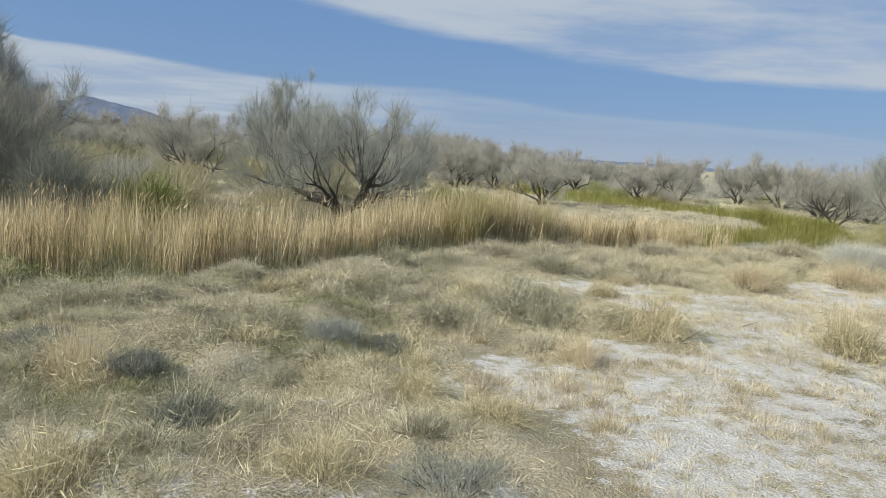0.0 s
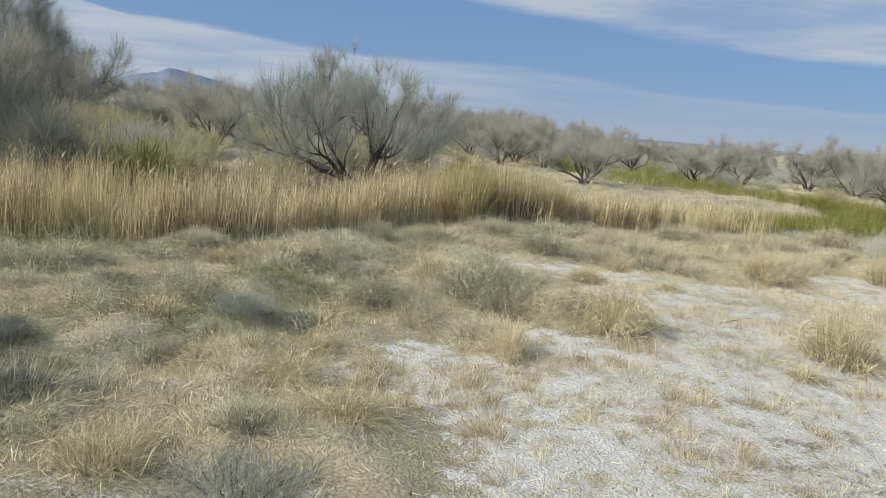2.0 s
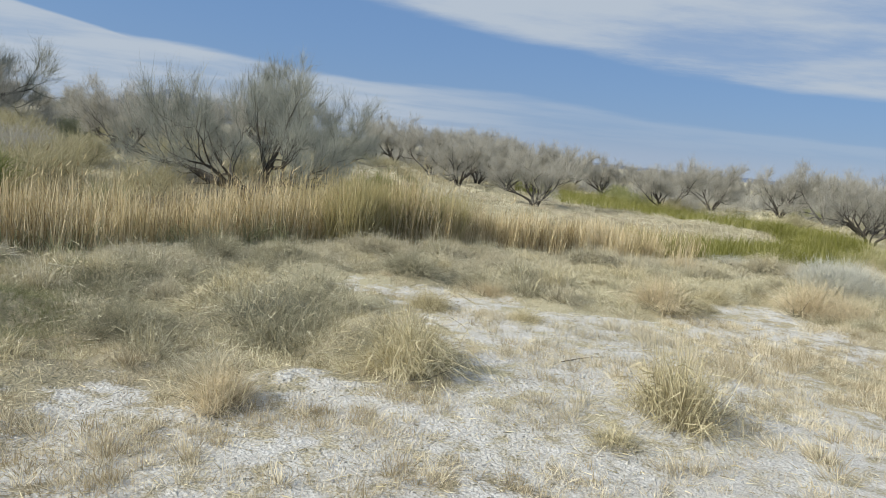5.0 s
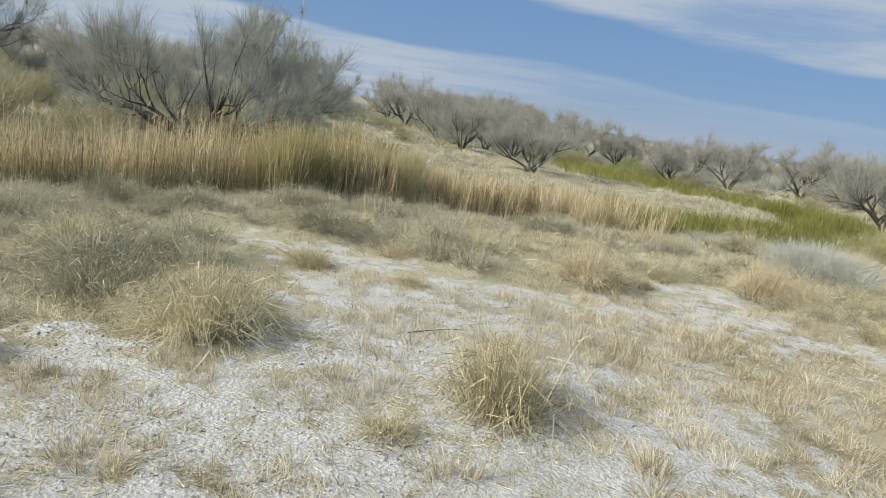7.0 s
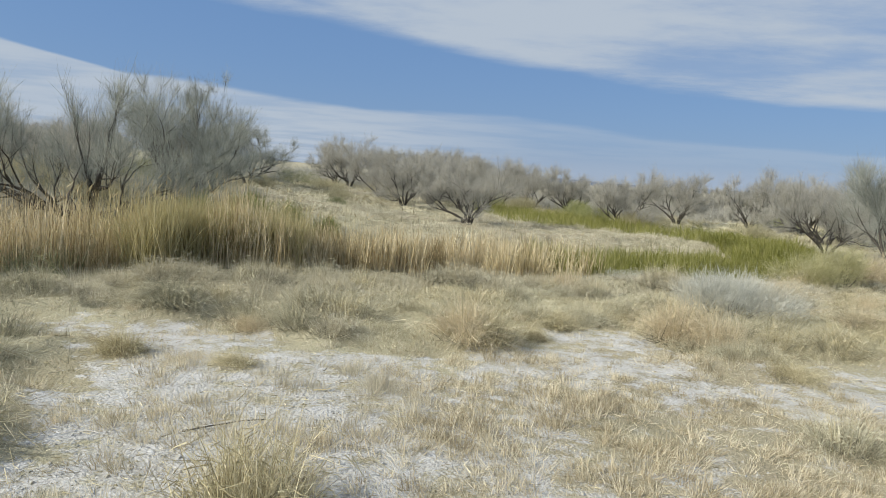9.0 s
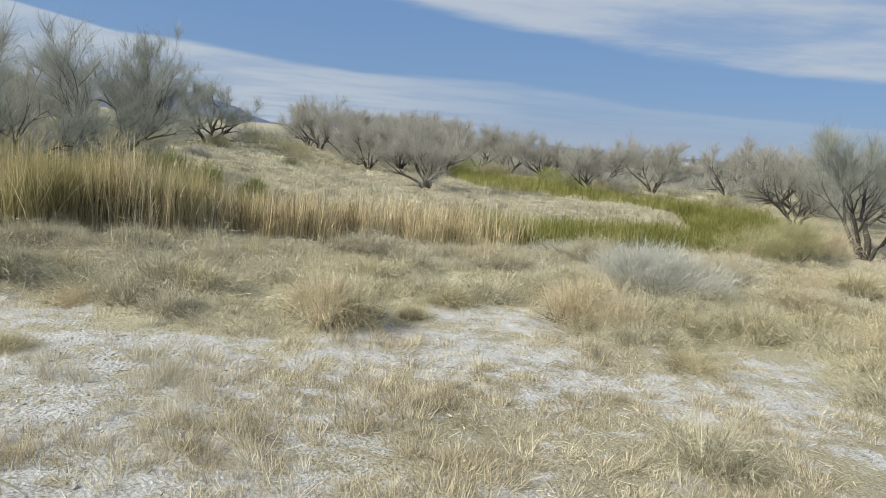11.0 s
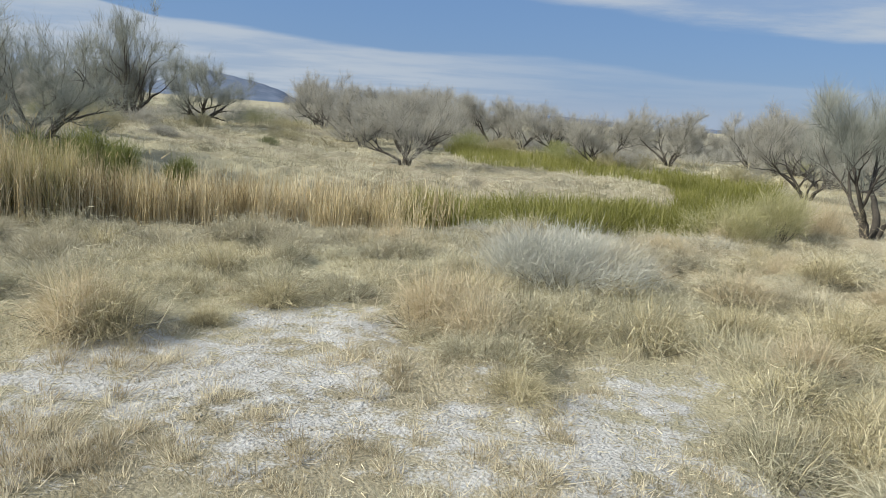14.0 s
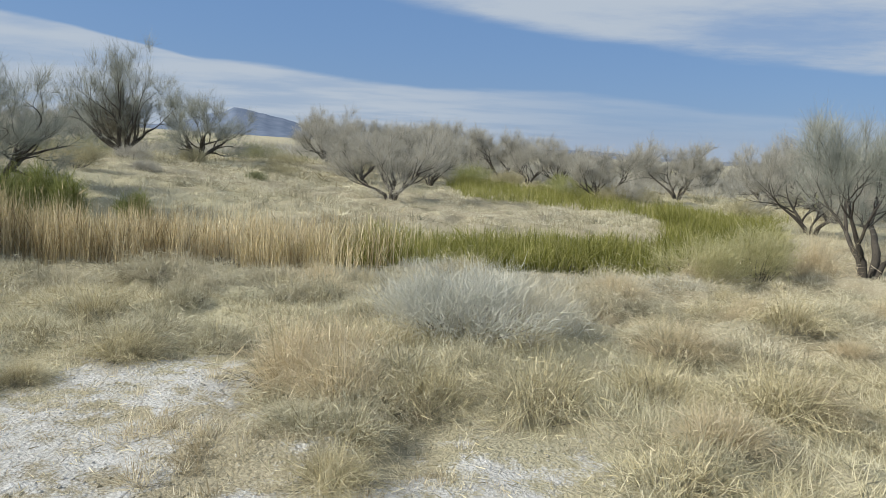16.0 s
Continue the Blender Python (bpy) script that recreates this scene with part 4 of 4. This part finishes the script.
shrub("sage_brush", -5.4, 9.9, 0.75, 1.35, 9000, 0.005, TWIG_DARK, 113, "tall dark twiggy bush behind the reeds")
shrub("sage_brush", -6.7, 10.3, 0.95, 1.7, 10000, 0.005, TWIG_DARK, 114, "tall dark twiggy bush behind the reeds")
for i, (x, y, r, h) in enumerate(((-4.2, 15.6, 0.9, 0.75), (-5.6, 14.2, 0.8, 0.6), (-7.6, 15.2, 0.9, 0.7), (-9.5, 17.5, 1.0, 0.7), (-6.8, 12.6, 0.8, 0.6), (-2.4, 15.2, 0.7, 0.5), (-3.2, 20.5, 0.8, 0.6))):
    shrub("rabbitbrush", x, y, r, h, 2400, 0.009, BRUSH, 120 + i, "pale yellow-green brush on the rise behind the reeds")
for i, (x, y, r, h) in enumerate(((-9.8, 20.6, 0.8, 0.7), (-11.2, 21.5, 0.9, 0.9), (-10.6, 24.0, 1.0, 0.6), (-8.8, 26.0, 0.8, 0.5), (-5.0, 25.2, 0.7, 0.42), (-3.9, 26.8, 0.5, 0.5), (-7.2, 25.9, 0.5, 0.35), (-13.5, 23.0, 1.1, 1.0), (-1.6, 27.9, 0.9, 0.45), (-0.6, 24.6, 0.35, 0.25), (-2.6, 22.4, 0.4, 0.3), (-3.0, 32.0, 1.0, 0.5), (-5.2, 34.5, 1.2, 0.7), (-8.0, 33.0, 1.2, 0.8), (-1.4, 35.5, 1.1, 0.6), (-10.0, 30.0, 1.1, 0.8), (-7.0, 38.0, 1.3, 0.7))):
    shrub("sage_brush", x, y, r, h, 2600, 0.008, (OLIVE, TWIG_SOFT, BRUSH)[i % 3], 130 + i, ("grey-green sage bush", "pale grey twiggy bush", "yellow-green brushy bush")[i % 3] + " at the foot of the trees")
shrub("green_forb", -4.7, 7.05, 0.5, 0.16, 1500, 0.009, LEAF, 140, "low dark green leafy weeds at the reeds' foot")
shrub("green_forb", -3.9, 7.2, 0.4, 0.12, 1200, 0.009, LEAF, 141, "low dark green leafy weeds at the reeds' foot")
for i, (x, y, r, h) in enumerate(((0.1, 13.6, 0.32, 0.82), (0.5, 14.0, 0.30, 0.80), (0.4, 14.8, 0.36, 0.76), (0.85, 15.5, 0.30, 0.66), (0.0, 15.9, 0.42, 0.72), (1.3, 16.4, 0.3, 0.5))):
    shrub("green_forb", x, y, r, h, 2600, 0.008, LEAF, 220 + i, "tall leafy green weed behind the dry reeds")
cattails("reed_undergrowth", 14000, np.array([(-7, 6.7), (-5, 7.2), (-3, 7.55), (-2, 8.6), (-1, 10.0), (0.3, 11.5), (0.3, 12.1), (-1, 10.8), (-2, 9.5), (-3, 8.5), (-5, 8.1), (-7, 7.6)]), 0.18, 0.5, 55, OLIVE, "dark olive undergrowth at the foot of the reeds", 0.3)
cattails("reed_stand", 9500, np.array([(0.1, 11.25), (0.8, 11.65), (1.5, 12.0), (2.1, 12.4), (2.1, 13.1), (1.2, 13.0), (0.1, 12.4)]), 0.66, 1.04, 54, REED_OLIVE, "olive grassy stand among the dry reeds")
grass_patch("far_brush", 26000, (-60, 70, 30, 110), 0.30, 0.75, 0.035, 77, OLIVE, "grey-green desert brush on the far flat", lambda x, y: smooth(vnoise(x * 0.12, y * 0.12, 67), 0.35, 0.65) * (1 - smooth(inside(FAR_POND, x, y), -2.0, 0.0)), per=26, size=0.35)


def stick(pts, r, label):
    pts = [(x, y, float(height(x, y)) + r * 0.7 + dz) for x, y, dz in pts]
    ob = new("dead_stick", mesh_from("dead_stick", *tube(pts, np.linspace(r, r * 0.4, len(pts)), 6), BRANCH))
    tagged(ob, label, "stick")


stick([(3.22, 6.86, 0), (3.33, 6.93, 0.012), (3.46, 7.06, 0.008), (3.56, 7.13, 0.0)], 0.0048, "dark dead stick lying on the salt crust")
for i, (x, y, r, h) in enumerate(((-4.9, 12.8, 0.9, 0.8), (-6.2, 13.6, 1.0, 0.9), (-7.8, 13.0, 1.0, 1.0), (-8.8, 14.8, 1.1, 1.0), (-3.4, 14.0, 0.8, 0.6), (-2.9, 11.0, 0.5, 0.7))):
    shrub("sage_brush", x, y, r * 0.85, h * 0.75, 3000, 0.008, (BRUSH, TWIG_SOFT, OLIVE)[i % 3], 170 + i, ("tan-green brush", "grey twiggy bush", "dense grey-green bush")[i % 3] + " behind the dry reeds")
for i, (x, y) in enumerate(((-2.9, 4.9), (-3.1, 3.6))):
    shrub("dark_shrub", x, y, 0.36, 0.11, 3600, 0.0030, TWIG_DARK, 180 + i, "low dark grey dead twigs matted in the grass")
grass_patch("far_thicket", 150000, (-16, 46, 35, 75), 0.55, 1.25, 0.022, 81, TWIG_SOFT, "grey leafless thicket between the far trees", lambda x, y: smooth(vnoise(x * 0.22, y * 0.22, 71), 0.28, 0.5) * smooth(inside(FAR_POND, x, y), -1.0, -3.0) * smooth(y - 0.25 * x, 33.0, 38.0), 1, 0.45, per=50, size=0.5)
for i, (x, y, r, h) in enumerate(((3.6, 37.5, 1.2, 0.9), (5.4, 36.2, 0.9, 0.6), (7.6, 33.6, 0.9, 0.7), (9.4, 29.8, 0.6, 0.6), (8.2, 31.4, 0.8, 0.6), (12.9, 27.2, 0.9, 0.5), (17.5, 37.0, 1.2, 0.6), (10.6, 32.0, 0.9, 0.5))):
    shrub("rabbitbrush", x, y, r, h, 2600, 0.012, BRUSH if i % 2 else OLIVE_LIGHT, 200 + i, "yellow-green bush along the far cattails")


def tangle(parent_tree, at, r, twigs, seed):
    g = np.random.default_rng(seed)
    b = np.array(at) + g.normal(size=(twigs, 3)) * r * np.array([0.45, 0.45, 0.35])
    d = g.normal(size=(twigs, 3)) * r * 0.45 + np.array([0, 0, 0.1])
    part("twig_tangle", ribbons(b, d, d * 0.2, g.uniform(0.006, 0.012, twigs), 1, g), THATCH_DARKENED, parent_tree, "dense dark brown tangle of dead twigs")


tall_tree = min((o for o in scene.objects if o.name.startswith("bare_tree")), key=lambda o: (o.location.x + 6.2) ** 2 + (o.location.y - 26.5) ** 2)
tangle(tall_tree, (0.1, 0.0, 0.85), 0.55, 1600, 301)
tangle(tall_tree, (0.5, -0.2, 1.25), 0.40, 700, 302)
